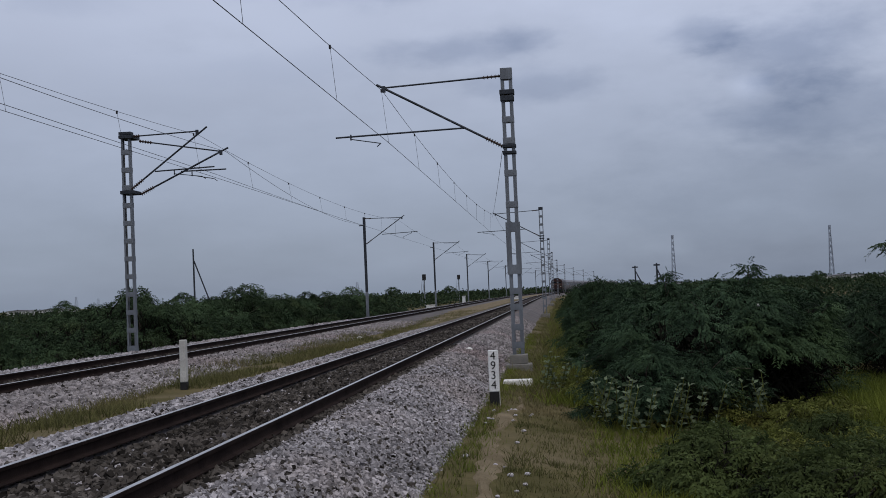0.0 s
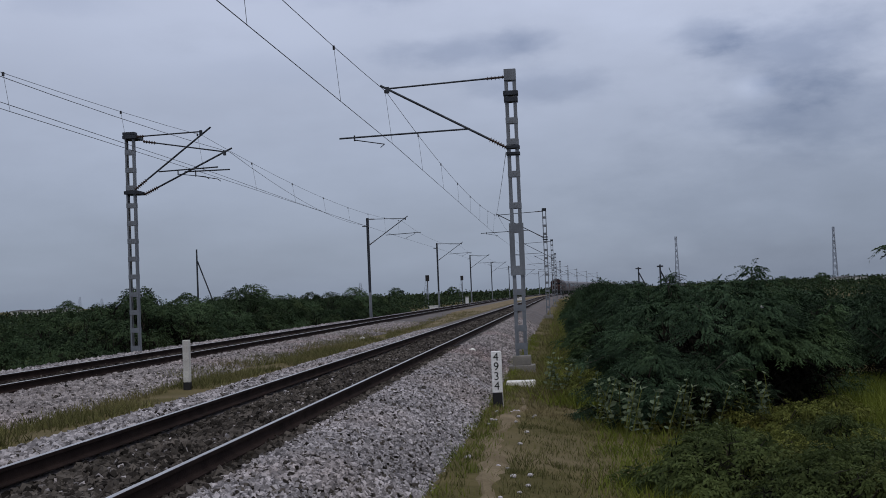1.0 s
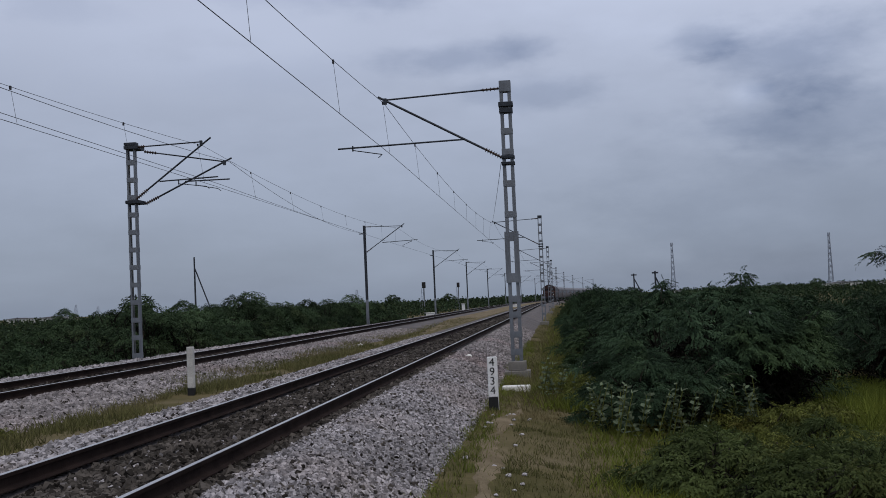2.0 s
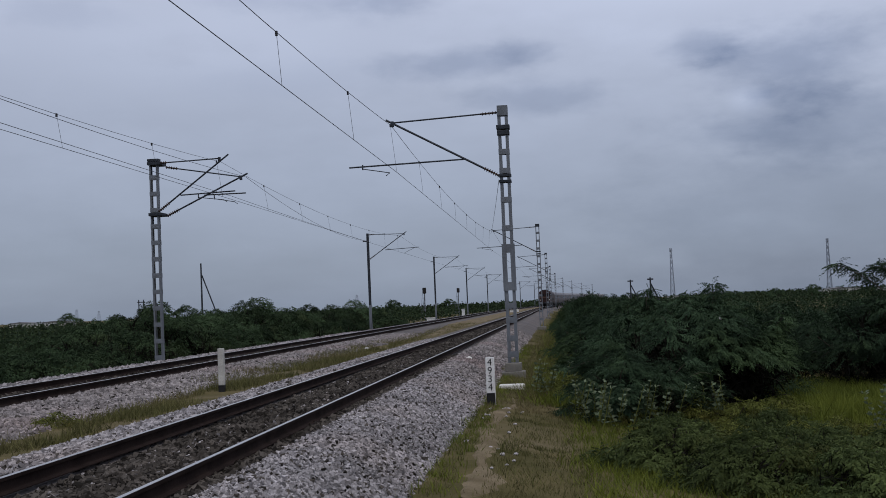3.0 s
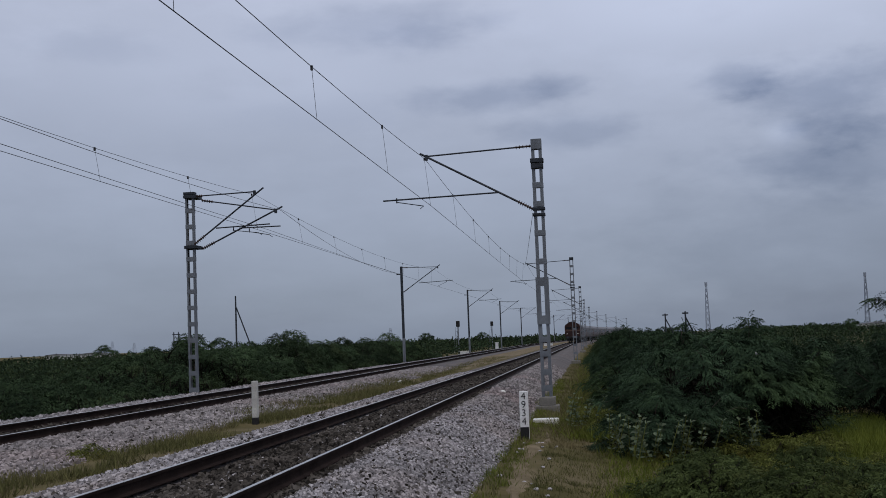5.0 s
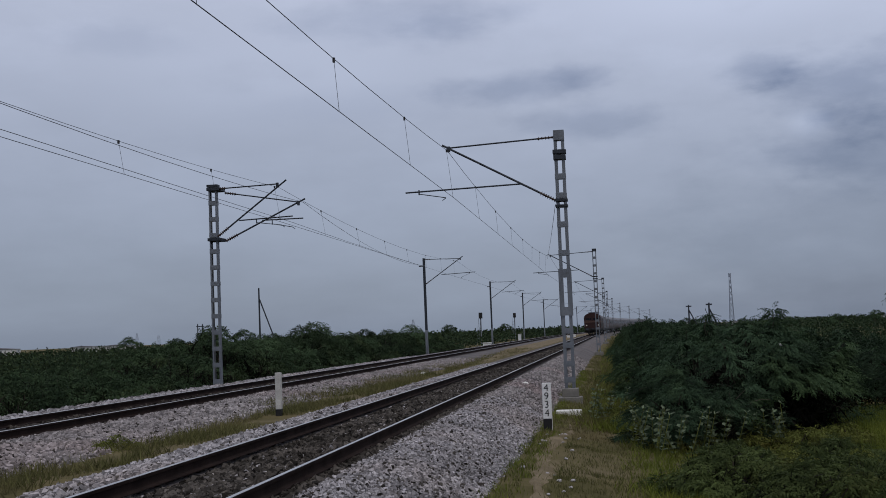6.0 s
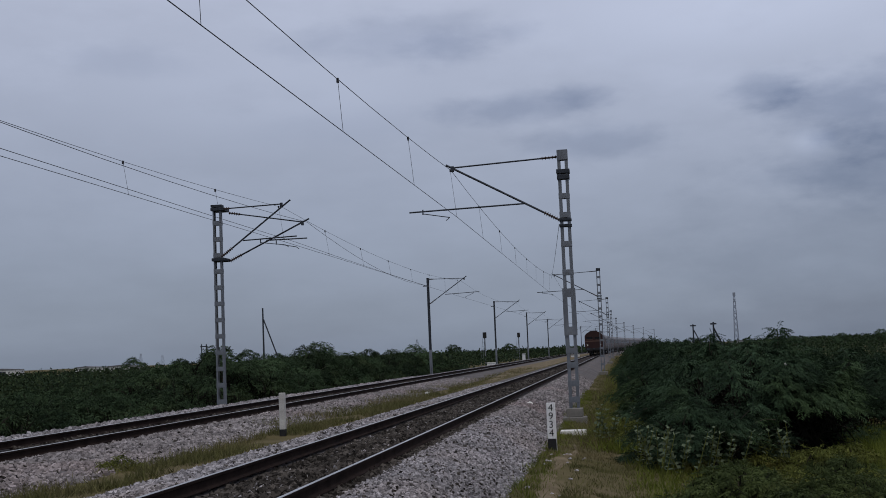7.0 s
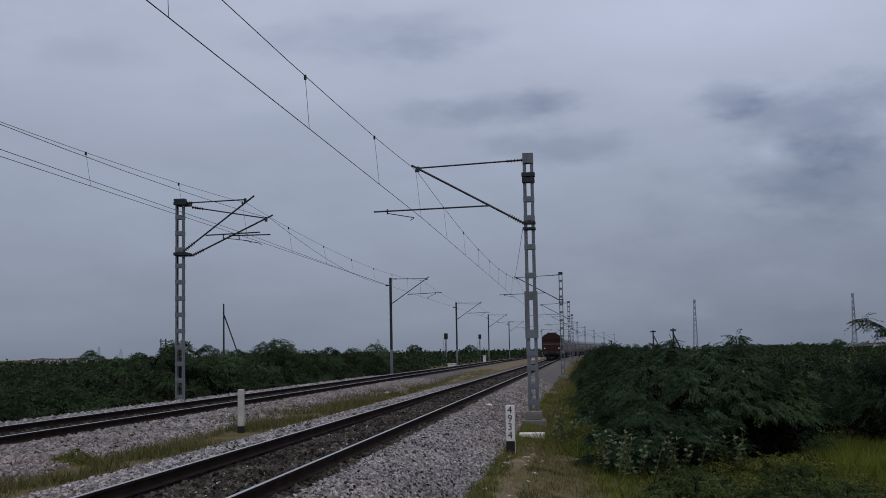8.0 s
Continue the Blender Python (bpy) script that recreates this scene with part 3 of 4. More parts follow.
def droppers(holder, x_low, z_low, high, spacing, y0, y1):
    y = y0
    while y < y1:
        k = min(range(len(high)), key=lambda i: abs(high[i].y - y))
        a = high[k]
        if a.y > y and k:
            b = high[k - 1]
        else:
            b = high[min(k + 1, len(high) - 1)]
        u = 0 if abs(b.y - a.y) < 1e-6 else (y - a.y) / (b.y - a.y)
        p = a.lerp(b, u)
        bm = a_tube(p, (x_low(y), y, z_low), 0.0045, n=4)
        box(bm, (p.x - 0.02, y - 0.03, p.z - 0.07), (p.x + 0.02, y + 0.03, p.z + 0.02))
        part("dropper", bm, M_WIRE, holder)
        y += spacing


def overhead_wires():
    rx, lx = -5.05, L_X + 2.75
    ys = [R_Y + R_STEP * k for k in range(-1, N_MASTS)]
    bend = lambda k: curve(ys[k])
    label = "dark overhead wire hung above the near track"
    w, hi = wire("catenary_wire", [(rx + 0.05 + bend(k), y, 7.18) for k, y in enumerate(ys)], 0.0078, label, "overhead wires", 0.64)
    droppers(w, lambda y: rx + float(np.interp(y, ys[:3], (-0.1, 0.2, -0.1))), 5.68, hi, 7.5, -8.6, R_Y + R_STEP)
    wire("contact_wire", [(rx + (0.2 if k % 2 else -0.1) + bend(k), y, 5.68) for k, y in enumerate(ys)], 0.008, label, "overhead wires", 0.0)
    ly = [L_Y + L_STEP * k for k in range(-1, N_MASTS)]
    bend = lambda k: curve(ly[k])
    label = "dark overhead wire hung above the far track"
    w, hi = wire("catenary_wire", [(lx - 0.1 + bend(k), y, 7.35 if k == 1 else 7.3) for k, y in enumerate(ly)], 0.0068, label, "overhead wires", 0.60)
    droppers(w, lambda y: lx + float(np.interp(y, ly[:3], (-0.1, 0.1, -0.1))), 5.95, hi, 7.2, 0.5, L_Y + L_STEP)
    wire("contact_wire", [(lx + (0.1 if k % 2 else -0.1) + bend(k), y, 5.95) for k, y in enumerate(ly)], 0.008, label, "overhead wires")
    # The second pair of the overlap hangs from the longer bracket and ends at the next mast.
    label = "dark wire of the overlapping second pair over the far track"
    wire("catenary_wire", [(lx + 0.6, -6.9, 7.25), (lx + 0.72, L_Y + 0.5, 6.78), (L_X + 0.1, L_Y + L_STEP, 7.0)], 0.008, label, "overhead wires", 0.6)
    wire("contact_wire", [(lx + 0.5, -6.9, 6.05), (lx + 0.25, L_Y + 0.5, 6.02), (L_X + 0.1, L_Y + L_STEP, 6.9)], 0.008, label, "overhead wires", 0.05)
    wire("feeder_wire", [(R_X - 0.2, R_Y, 5.3), (R_X - 3.7, R_Y + R_STEP, 7.0)], 0.008, "thin dark wire from one mast to the next", "overhead wires", 0.15)


# ---------------------------------------------------------------- posts beside the line
def lettering(text, size, mat, parent, at, name="numeral"):
    c = bpy.data.curves.new(name, "FONT")
    c.body, c.size, c.align_x, c.align_y, c.extrude = text, size, "CENTER", "CENTER", 0.002
    tmp = bpy.data.objects.new(name, c)
    scene.collection.objects.link(tmp)
    me = bpy.data.meshes.new_from_object(tmp.evaluated_get(bpy.context.evaluated_depsgraph_get()))
    bpy.data.objects.remove(tmp)
    ob = link(name, me, mat, parent)
    ob.matrix_basis = pose(*at, 90, 0, 0)
    return ob


def mark_post():
    x, y = -1.62, 26.5
    p = thing("distance_post", (x, y, land(x, y)), 2, "white numbered stone post with a black foot", "distance post")
    part("slab", a_box((-0.095, -0.05, 0.29), (0.095, 0.05, 1.08), 0.012), M_WHITE, p)
    part("foot", a_box((-0.096, -0.051, -0.2), (0.096, 0.051, 0.292), 0.012), M_BLACK, p, "black painted foot")
    part("side_face", a_box((0.097, -0.046, -0.1), (0.104, 0.046, 1.06)), M_WHITE, p)
    for k, ch in enumerate("4934"):
        lettering(ch, 0.22, M_BLACK, p, (-0.003, -0.054, 0.97 - 0.185 * k))


def gap_post():
    x, y = -7.98, 27.3
    p = thing("boundary_post", (x, y, -0.33), -4, "square whitewashed post with a black foot amid grass", "post")
    bm = a_box((-0.066, -0.066, 0.17), (0.066, 0.066, 1.03), 0.015)
    part("shaft", bm, M_POST, p)
    part("foot", a_box((-0.069, -0.069, -0.2), (0.069, 0.069, 0.17), 0.012), M_BLACK, p, "black painted foot")


# ---------------------------------------------------------------- growth
def leaf_mesh(name, centres, dirs, length, width, seed, droop=0.35, facing=None):
    """Many narrow leaflets, each a bent blade of two quads that starts at its centre and follows its way."""
    rs = np.random.RandomState(seed)
    n = len(centres)
    d = dirs / np.linalg.norm(dirs, axis=1, keepdims=True)
    side = np.cross(d, (np.array([0, 0, 1.0]) if facing is None else facing) + rs.normal(size=(n, 3)) * (0.5 if facing is None else 0.3))
    side /= np.linalg.norm(side, axis=1, keepdims=True) + 1e-9
    ln = length * rs.uniform(0.6, 1.4, (n, 1))
    wd = width * rs.uniform(0.7, 1.3, (n, 1))
    mid = centres + d * ln * 0.5
    tip = centres + d * ln - np.array([0, 0, 1.0]) * ln * droop
    v = np.stack([centres, mid + side * wd / 2, tip, mid - side * wd / 2], 1).reshape(-1, 3)
    f = np.arange(4 * n).reshape(-1, 4)
    return mesh_of(name, v, f)


def limb_path(bm, a, b, r0, r1, rnd, bend=0.25, n=4):
    a, b = Vector(a), Vector(b)
    off = Vector((rnd.uniform(-1, 1), rnd.uniform(-1, 1), rnd.uniform(0, 1))) * bend * (b - a).length
    pts = [a.lerp(b, k / n) + off * (4 * k / n * (1 - k / n)) * 0.4 for k in range(n + 1)]
    for k in range(n):
        u, w = k / n, (k + 1) / n
        tube(bm, pts[k], pts[k + 1], r0 + (r1 - r0) * u, r0 + (r1 - r0) * w, 5)
    return pts


def scrub_bush(name, seed, radius, height, clumps, sprays, leaflets, leaf, label, group, mat, flat=0.55, shoots=0, skirt=0.3, reach=(), hollow=None):
    """A thorny spreading bush: stems from the ground, arching limbs, and fans of feathery sprays that droop in tiers over a dark, open inside.
    skirt: how low its tiers hang, as a share of the height; reach: (from, to) of long single branches; hollow: the way, in radians, of an open dark side."""
    rnd, rs = random.Random(seed), np.random.RandomState(seed)
    b = thing(name, label=label, category="bush", group=group)
    bm = bmesh.new()
    centres = []
    for k in range(clumps):
        a = 2 * math.pi * (k * 0.618 + seed * 0.37 + rnd.uniform(-0.1, 0.1))
        rr = radius * math.sqrt((k + 0.5) / clumps) * rnd.uniform(0.82, 1.1)
        top = height * (1 - flat * (rr / radius) ** 2)
        low = skirt
        if hollow is not None and math.cos(a - hollow) > 0.88 and rr > 0.3 * radius:
            low, rr = 0.58, rr * 0.88
        tier = (1.0, 0.84, 0.64, 0.42, 0.2)[k % 5] * rnd.uniform(0.93, 1.07)
        centres.append((rr * math.cos(a), rr * math.sin(a), max(top * (low + (1 - low) * tier) - 0.1, 0.15)))
    for k, c in enumerate(centres):
        if k % 2 == 0:
            root = (rnd.uniform(-0.25, 0.25), rnd.uniform(-0.25, 0.25), -0.25)
            limb_path(bm, root, c, 0.035, 0.008, rnd)
    extra = []
    for k in range(shoots):
        c = Vector(rnd.choice(centres[clumps // 4:]))
        out = Vector((c.x, c.y, 0)).normalized() if k % 3 else Vector((0, 0, 0))
        end = c + out * rnd.uniform(0.4, 0.9) + Vector((rnd.uniform(-0.2, 0.2), rnd.uniform(-0.2, 0.2), rnd.uniform(0.2, 0.6)))
        extra += [tuple(p) for p in limb_path(bm, c, end, 0.012, 0.004, rnd, 0.5)[1:]]
    for start, end in reach:
        extra += [tuple(p) for p in limb_path(bm, start, end, 0.022, 0.008, rnd, 0.3, 7)[2:]] * 2
    tagged(part("woody_base", bm, M_BARK, b), kind="stuff")
    c = np.array(centres + extra)
    # A tangle of thin dry twigs, coloured near black to deepen the inside's shade.
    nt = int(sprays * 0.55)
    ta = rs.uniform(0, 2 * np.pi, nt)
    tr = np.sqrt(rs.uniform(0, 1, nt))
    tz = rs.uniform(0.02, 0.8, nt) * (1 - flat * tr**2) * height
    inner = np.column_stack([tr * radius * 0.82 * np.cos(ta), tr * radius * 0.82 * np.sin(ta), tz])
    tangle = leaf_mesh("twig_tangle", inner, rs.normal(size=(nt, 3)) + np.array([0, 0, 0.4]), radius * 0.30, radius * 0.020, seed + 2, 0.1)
    tagged(link("twig_tangle", tangle, M_TANGLE_SHADE, b), kind="stuff")
    size = radius * rs.uniform(0.12, 0.27, len(c))
    weight = size**2
    weight[clumps:] = np.mean(size[:clumps] ** 2) * 0.08
    size[clumps:] = 0.07
    pick = rs.choice(len(c), sprays, p=weight / weight.sum())
    # Each clump is a flattened cap: its sprays start near the middle and arch outwards and down over the rim.
    a = rs.uniform(0, 2 * np.pi, sprays)
    rho = np.sqrt(rs.uniform(0, 1, sprays))
    out = np.column_stack([np.cos(a), np.sin(a), np.zeros(sprays)])
    lean = c[pick] * np.array([1.0, 1.0, 0.0]) / radius
    cap = np.column_stack([out[:, 0] * rho, out[:, 1] * rho, 0.55 * (1 - rho**2) + rs.normal(size=sprays) * 0.10])
    base = c[pick] + (cap + lean * np.array([0.25, 0.25, 0]) - np.array([0, 0, 0.3]) * np.sum(lean * out, axis=1, keepdims=True) * rho[:, None]) * size[pick][:, None]
    base[:, 2] = np.maximum(base[:, 2], 0.03)
    way = out * (0.45 + rho[:, None]) + lean * 0.7 + np.column_stack([np.zeros((sprays, 2)), 0.45 - 0.75 * rho]) + rs.normal(size=(sprays, 3)) * 0.25
    way /= np.linalg.norm(way, axis=1, keepdims=True)
    face = out * rho[:, None] * 0.9 + lean * 0.5 + np.array([0, 0, 0.75])
    # Each spray is a thin twig with leaflets on both sides.
    u = np.linspace(0.1, 1.0, leaflets)
    side = np.cross(way, face + rs.normal(size=(sprays, 3)) * 0.3)
    side /= np.linalg.norm(side, axis=1, keepdims=True)
    twig = leaf * (0.27 * leaflets + 0.6) * rs.uniform(0.7, 1.25, (sprays, 1, 1))
    pos = base[:, None] + way[:, None] * (u[None, :, None] * twig) - np.array([0, 0, 1.0]) * (u[None, :, None] ** 2) * twig * 0.3
    sign = np.where(np.arange(leaflets) % 2 == 0, 1.0, -1.0)[None, :, None]
    d = way[:, None] * 0.8 + side[:, None] * sign + rs.normal(size=(sprays, leaflets, 3)) * 0.15
    link("crown", leaf_mesh("crown", pos.reshape(-1, 3), d.reshape(-1, 3), leaf, leaf * 0.40, seed + 1, facing=np.repeat(face, leaflets, axis=0)), mat, b)
    return b


def milkweed(seed):
    """Upright stems with broad pale leaves in pairs."""
    rnd = random.Random(seed)
    p = thing("milkweed_plant", label="upright weed with broad pale grey-green leaves", category="plant", group="pale weeds at the bushes' edge")
    bm, cs, ds = bmesh.new(), [], []
    for k in range(8):
        a = rnd.uniform(0, 6.28)
        foot = Vector((rnd.uniform(-0.3, 0.3), rnd.uniform(-0.3, 0.3), -0.1))
        tip = foot + Vector((0.35 * math.cos(a), 0.35 * math.sin(a), rnd.uniform(0.7, 1.15)))
        tube(bm, foot, tip, 0.014, 0.006, 5)
        for i in range(7):
            c = foot.lerp(tip, 0.35 + 0.65 * i / 6)
            for s in (0, math.pi):
                t = a + i * 1.57 + s + rnd.uniform(-0.3, 0.3)
                cs.append(c)
                ds.append((math.cos(t), math.sin(t), rnd.uniform(0.3, 0.9)))
    tagged(part("stalk", bm, M_WEED, p), kind="stuff")
    link("foliage", leaf_mesh("foliage", np.array(cs), np.array(ds, float), 0.12, 0.08, seed, 0.15), M_PALE, p)
    return p


def blades(name, xy, height, width, mat, seed, zfun, label, lean=0.5):
    rs = np.random.RandomState(seed)
    n = len(xy)
    z = np.array([zfun(x, y) for x, y in xy])
    root = np.column_stack([xy, z - 0.02])
    a = rs.uniform(0, 2 * np.pi, n)
    h = height * rs.uniform(0.4, 1.5, n)
    side = np.column_stack([np.cos(a), np.sin(a), np.zeros(n)]) * (width * rs.uniform(0.6, 1.4, (n, 1)))
    tip = root + np.column_stack([rs.normal(size=n) * lean * h, rs.normal(size=n) * lean * h, h])
    v = np.stack([root - side, root + side, tip], 1).reshape(-1, 3)
    ob = link(name, mesh_of(name, v, np.arange(3 * n).reshape(-1, 3)), mat)
    return tagged(ob, label, "grass", kind="stuff")


def clumped(x0, x1, y0, y1, tufts, per, spread, seed, thin=1.0):
    rs = np.random.RandomState(seed)
    c = np.column_stack([rs.uniform(x0, x1, tufts), y0 + (y1 - y0) * rs.uniform(0, 1, tufts) ** thin])
    p = np.repeat(c, per, axis=0) + rs.normal(size=(tufts * per, 2)) * spread
    return p


def grasses():
    path_free = lambda p: p[(np.abs(p[:, 0] + 1.28) > 0.2) | (p[:, 1] > 27) | (np.random.RandomState(3).uniform(0, 1, len(p)) < 0.12)]
    verge = path_free(np.vstack([clumped(-1.82, 0.4, 9, 34, 1450, 14, 0.09, 11), clumped(-1.75, 0.9, 33, 110, 3000, 12, 0.16, 12, 1.3)]))
    blades("verge_grass", verge, 0.085, 0.0075, M_GRASS, 1, land, "short yellowing grass along the verge")
    blades("mound_grass", clumped(-0.9, 1.3, 29, 230, 2600, 14, 0.26, 19, 1.6), 0.30, 0.011, M_GRASS, 7, land, "knee-high yellowing grass between verge and bushes")
    blades("bank_grass", clumped(-0.7, 1.2, 28, 120, 900, 14, 0.24, 21, 1.4), 0.34, 0.012, M_GREENGRASS, 8, land, "tall fresh green grass on the bank beside the bushes")
    blades("edge_grass", clumped(-1.88, -1.42, 9, 60, 420, 16, 0.10, 13), 0.11, 0.007, M_GREENGRASS, 2, land, "greener grass at the ballast's toe")
    keep = lambda p: p[np.array([noise.noise((x * 0.9, y * 0.22, 9)) > -0.3 for x, y in p])]
    strip = keep(np.vstack([clumped(-8.6, -7.5, 12, 45, 950, 14, 0.14, 14), clumped(-9.4, -7.7, 30, 60, 700, 14, 0.16, 20), clumped(-9.2, -7.8, 55, 110, 420, 12, 0.24, 15)]))
    strip = strip[(np.abs(strip[:, 0] + 7.8) > 0.5) | (strip[:, 1] < 24.3) | (strip[:, 1] > 27.3)]
    blades("strip_grass", strip, 0.17, 0.010, M_GRASS, 3, lambda x, y: max(land(x, y), bed_z(FAR_BED, x) if x < -8.5 else -9), "dry grass strip between the two tracks")
    blades("field_grass", np.vstack([clumped(0.2, 9, 12, 30, 2100, 18, 0.20, 16), clumped(-0.3, 3.0, 30, 110, 900, 14, 0.3, 17)]), 0.17, 0.009, M_GREENGRASS, 4, land, "rank green grass under the bushes")
    blades("far_field_grass", clumped(5.4, 8.6, 26, 34, 620, 26, 0.25, 18), 0.45, 0.012, M_GREENGRASS, 6, land, "tall bright green grass in a gap of the bushes")


def right_growth():
    g = "thorn bushes beside the near track"
    label = "dense dark green feathery thorn bush"
    a = scrub_bush("thorn_bush", 21, 2.5, 2.6, 54, 4600, 12, 0.085, label, g, M_LEAF, 0.42, 9, 0.05, (((0.5, -0.3, 2.0), (0.66, -0.3, 3.02)), ((-1.4, 0.2, 1.5), (-2.9, -0.8, 1.15)), ((-1.4, 0.0, 1.0), (-3.0, -1.2, 0.55))), -1.0)
    b = scrub_bush("thorn_bush", 22, 2.1, 2.2, 30, 2900, 12, 0.088, label, g, M_LEAF, 0.45, 5, 0.35)
    c = scrub_bush("thorn_bush", 23, 1.6, 1.8, 22, 1700, 12, 0.085, "low dark green feathery thorn bush", g, M_LEAF, 0.5, 6, 0.1)
    tall = scrub_bush("thorn_bush", 24, 2.3, 2.85, 34, 3000, 12, 0.09, "tall spreading thorn bush with drooping branches", g, M_LEAF, 0.35, 9, 0.5,
                      (((-0.4, 0, 2.9), (-1.6, 0, 3.66)), ((0.2, 0, 3.0), (-0.7, -0.6, 3.55))))
    low = scrub_bush("weedy_shrub", 25, 0.7, 0.55, 12, 330, 7, 0.085, "knee-high green shrub among grass", "low shrubs at the bushes' foot", M_WEED, 0.5)
    lowd = scrub_bush("weedy_shrub", 26, 1.05, 0.8, 20, 850, 9, 0.085, "knee-high feathery green shrub", "low shrubs at the bushes' foot", M_SHRUB, 0.5)
    d = scrub_bush("thorn_bush", 27, 2.2, 2.3, 24, 1100, 6, 0.15, label, g, M_LEAF, 0.5, 2)
    at = lambda x, y, turn=0: pose(x, y, land(x, y) - 0.03, 0, 0, turn)
    a.matrix_basis, b.matrix_basis, c.matrix_basis = at(3.1, 30.0), at(6.8, 38.5, 40), at(2.0, 34.6)
    tall.matrix_basis = at(9.1, 33)
    d.matrix_basis = at(3.2, 50, 130)
    low.matrix_basis, lowd.matrix_basis = at(1.1, 25.5), at(2.9, 18.0)
    for src, x, y, t in ((a, 2.6, 38.5, 90), (b, 5.6, 43, 10), (b, 10.5, 40.5, 200), (b, 2.5, 45, 50), (c, 1.9, 39, 140), (d, 6.5, 52, 300), (d, 11.5, 46, 30), (d, 8.6, 46.5, 120), (d, 2.8, 55, 10), (d, 3.9, 63, 220), (d, 8.0, 66, 110),
                         (d, 10.5, 57, 70), (c, 4.9, 32.6, 250), (d, 2.9, 66, 200), (d, 3.2, 82, 20), (d, 3.2, 98, 90), (d, 13.5, 54, 250), (d, 15.0, 66, 10), (d, 5.4, 78, 300)):
        copy_thing(src, at(x, y, t))
    for src, x, y, t, grow in ((b, 2.5, 52, 10, 1.1), (b, 3.4, 62, 80, 1.22), (b, 3.5, 73, 200, 1.3), (b, 4.0, 90, 120, 1.35), (c, 1.9, 43.5, 300, 1.1), (c, 1.35, 25.9, 60, 0.78), (c, 2.2, 27.0, 150, 0.7)):
        copy_thing(src, at(x, y, t) @ Matrix.Scale(grow, 4))
    for x, y, t, wide, tall_by in ((1.5, 51, 20, 0.7, 1.12), (1.35, 57, 110, 0.72, 1.27), (1.5, 63, 230, 0.75, 1.33), (1.9, 71, 320, 0.8, 1.3), (2.1, 80, 60, 0.85, 1.35)):
        copy_thing(b, at(x, y, t) @ Matrix.Diagonal((wide, wide, tall_by, 1)))
    rnd = random.Random(8)
    for src, x, y in ((low, -0.3, 30.2), (low, 1.9, 26.6), (low, 2.9, 26.4), (low, 3.4, 27.2), (low, 4.1, 26.6), (low, 0.35, 33.0), (low, 0.6, 38.0), (low, 0.35, 29.4), (low, 2.4, 27.4), (low, 4.9, 27.2), (low, 3.6, 25.4),
                      (low, 3.2, 22.9), (low, 4.4, 23.0), (low, 3.8, 21.4), (low, 5.2, 22.2), (low, 4.6, 21.4), (low, 5.0, 20.2), (low, 5.6, 21.2), (low, 5.4, 24.2), (lowd, 4.3, 20.6), (lowd, 3.1, 18.6), (lowd, 1.9, 20.4), (lowd, 4.0, 23.6), (lowd, 5.0, 18.4), (lowd, 2.4, 17.0), (lowd, 4.0, 16.4), (lowd, 5.8, 16.4),
                      (lowd, 1.9, 22.0), (lowd, 1.6, 18.9), (low, 0.2, 42.0), (low, 0.5, 48.0), (low, 0.3, 56.0), (low, 0.9, 66.0), (low, -0.2, 36.0)):
        copy_thing(src, at(x + rnd.uniform(-0.1, 0.1), y, rnd.uniform(0, 360)) @ Matrix.Scale(0.7 if 19 < y < 25 else rnd.uniform(0.85, 1.05), 4))
    copy_thing(low, pose(-8.75, 19.9, -0.40, 0, 0, 40) @ Matrix.Scale(0.55, 4))
    m = milkweed(31)
    m.matrix_basis = at(0.35, 24.6)
    for x, y in ((0.8, 23.2), (1.75, 24.5), (-0.55, 29.3), (3.3, 26.2), (6.3, 24.0)):
        copy_thing(m, at(x, y, rnd.uniform(0, 360)))


def line_side_scrub():
    """Bushes in a broken row along both lines, out to where they merge."""
    rnd = random.Random(41)
    g, label = "scrub behind the far track", "dusty dark green scrub bush"
    kinds = [scrub_bush("scrub_bush", 51 + k, r, h, n, s, 5, 0.15, label, g, M_LEAF_FAR, 0.45, w)
             for k, (r, h, n, s, w) in enumerate(((2.6, 2.2, 16, 1250, 1), (1.9, 1.75, 11, 850, 1), (3.2, 2.7, 20, 1500, 2), (2.8, 3.1, 24, 1900, 5)))]
    spots = []
    for row, (x0, step) in enumerate(((-18.6, 3.6), (-22.0, 4.4), (-27.0, 5.5), (-33.0, 6.0), (-40.0, 7.0))):
        y = 28 + 2 * row
        while y < 132 - 8 * row:
            spots.append((x0 + rnd.uniform(-1.0, 0.6), y + rnd.uniform(-0.8, 0.8), rnd.choice((0, 1, 2, 2)) if row and y > 40 + 8 * row else rnd.choice((0, 1, 1, 1)) if y > 44 else 1))
            y += step * rnd.uniform(0.8, 1.25)
    spots += [(-19.6, 56.0, 3), (-21.2, 61.0, 3), (-20.8, 68.0, 2), (-20.6, 75.0, 3), (-21.5, 83.0, 3), (-21.0, 92.0, 2), (-20.4, 104.0, 3), (-20.8, 118.0, 3)]
    used = set()
    for x, y, k in spots:
        m = pose(x, y, land(x, y) - 0.2, 0, 0, rnd.uniform(0, 360)) @ Matrix.Scale(rnd.uniform(0.84, 1.12), 4)
        if k in used:
            copy_thing(kinds[k], m)
        else:
            kinds[k].matrix_basis = m
            used.add(k)


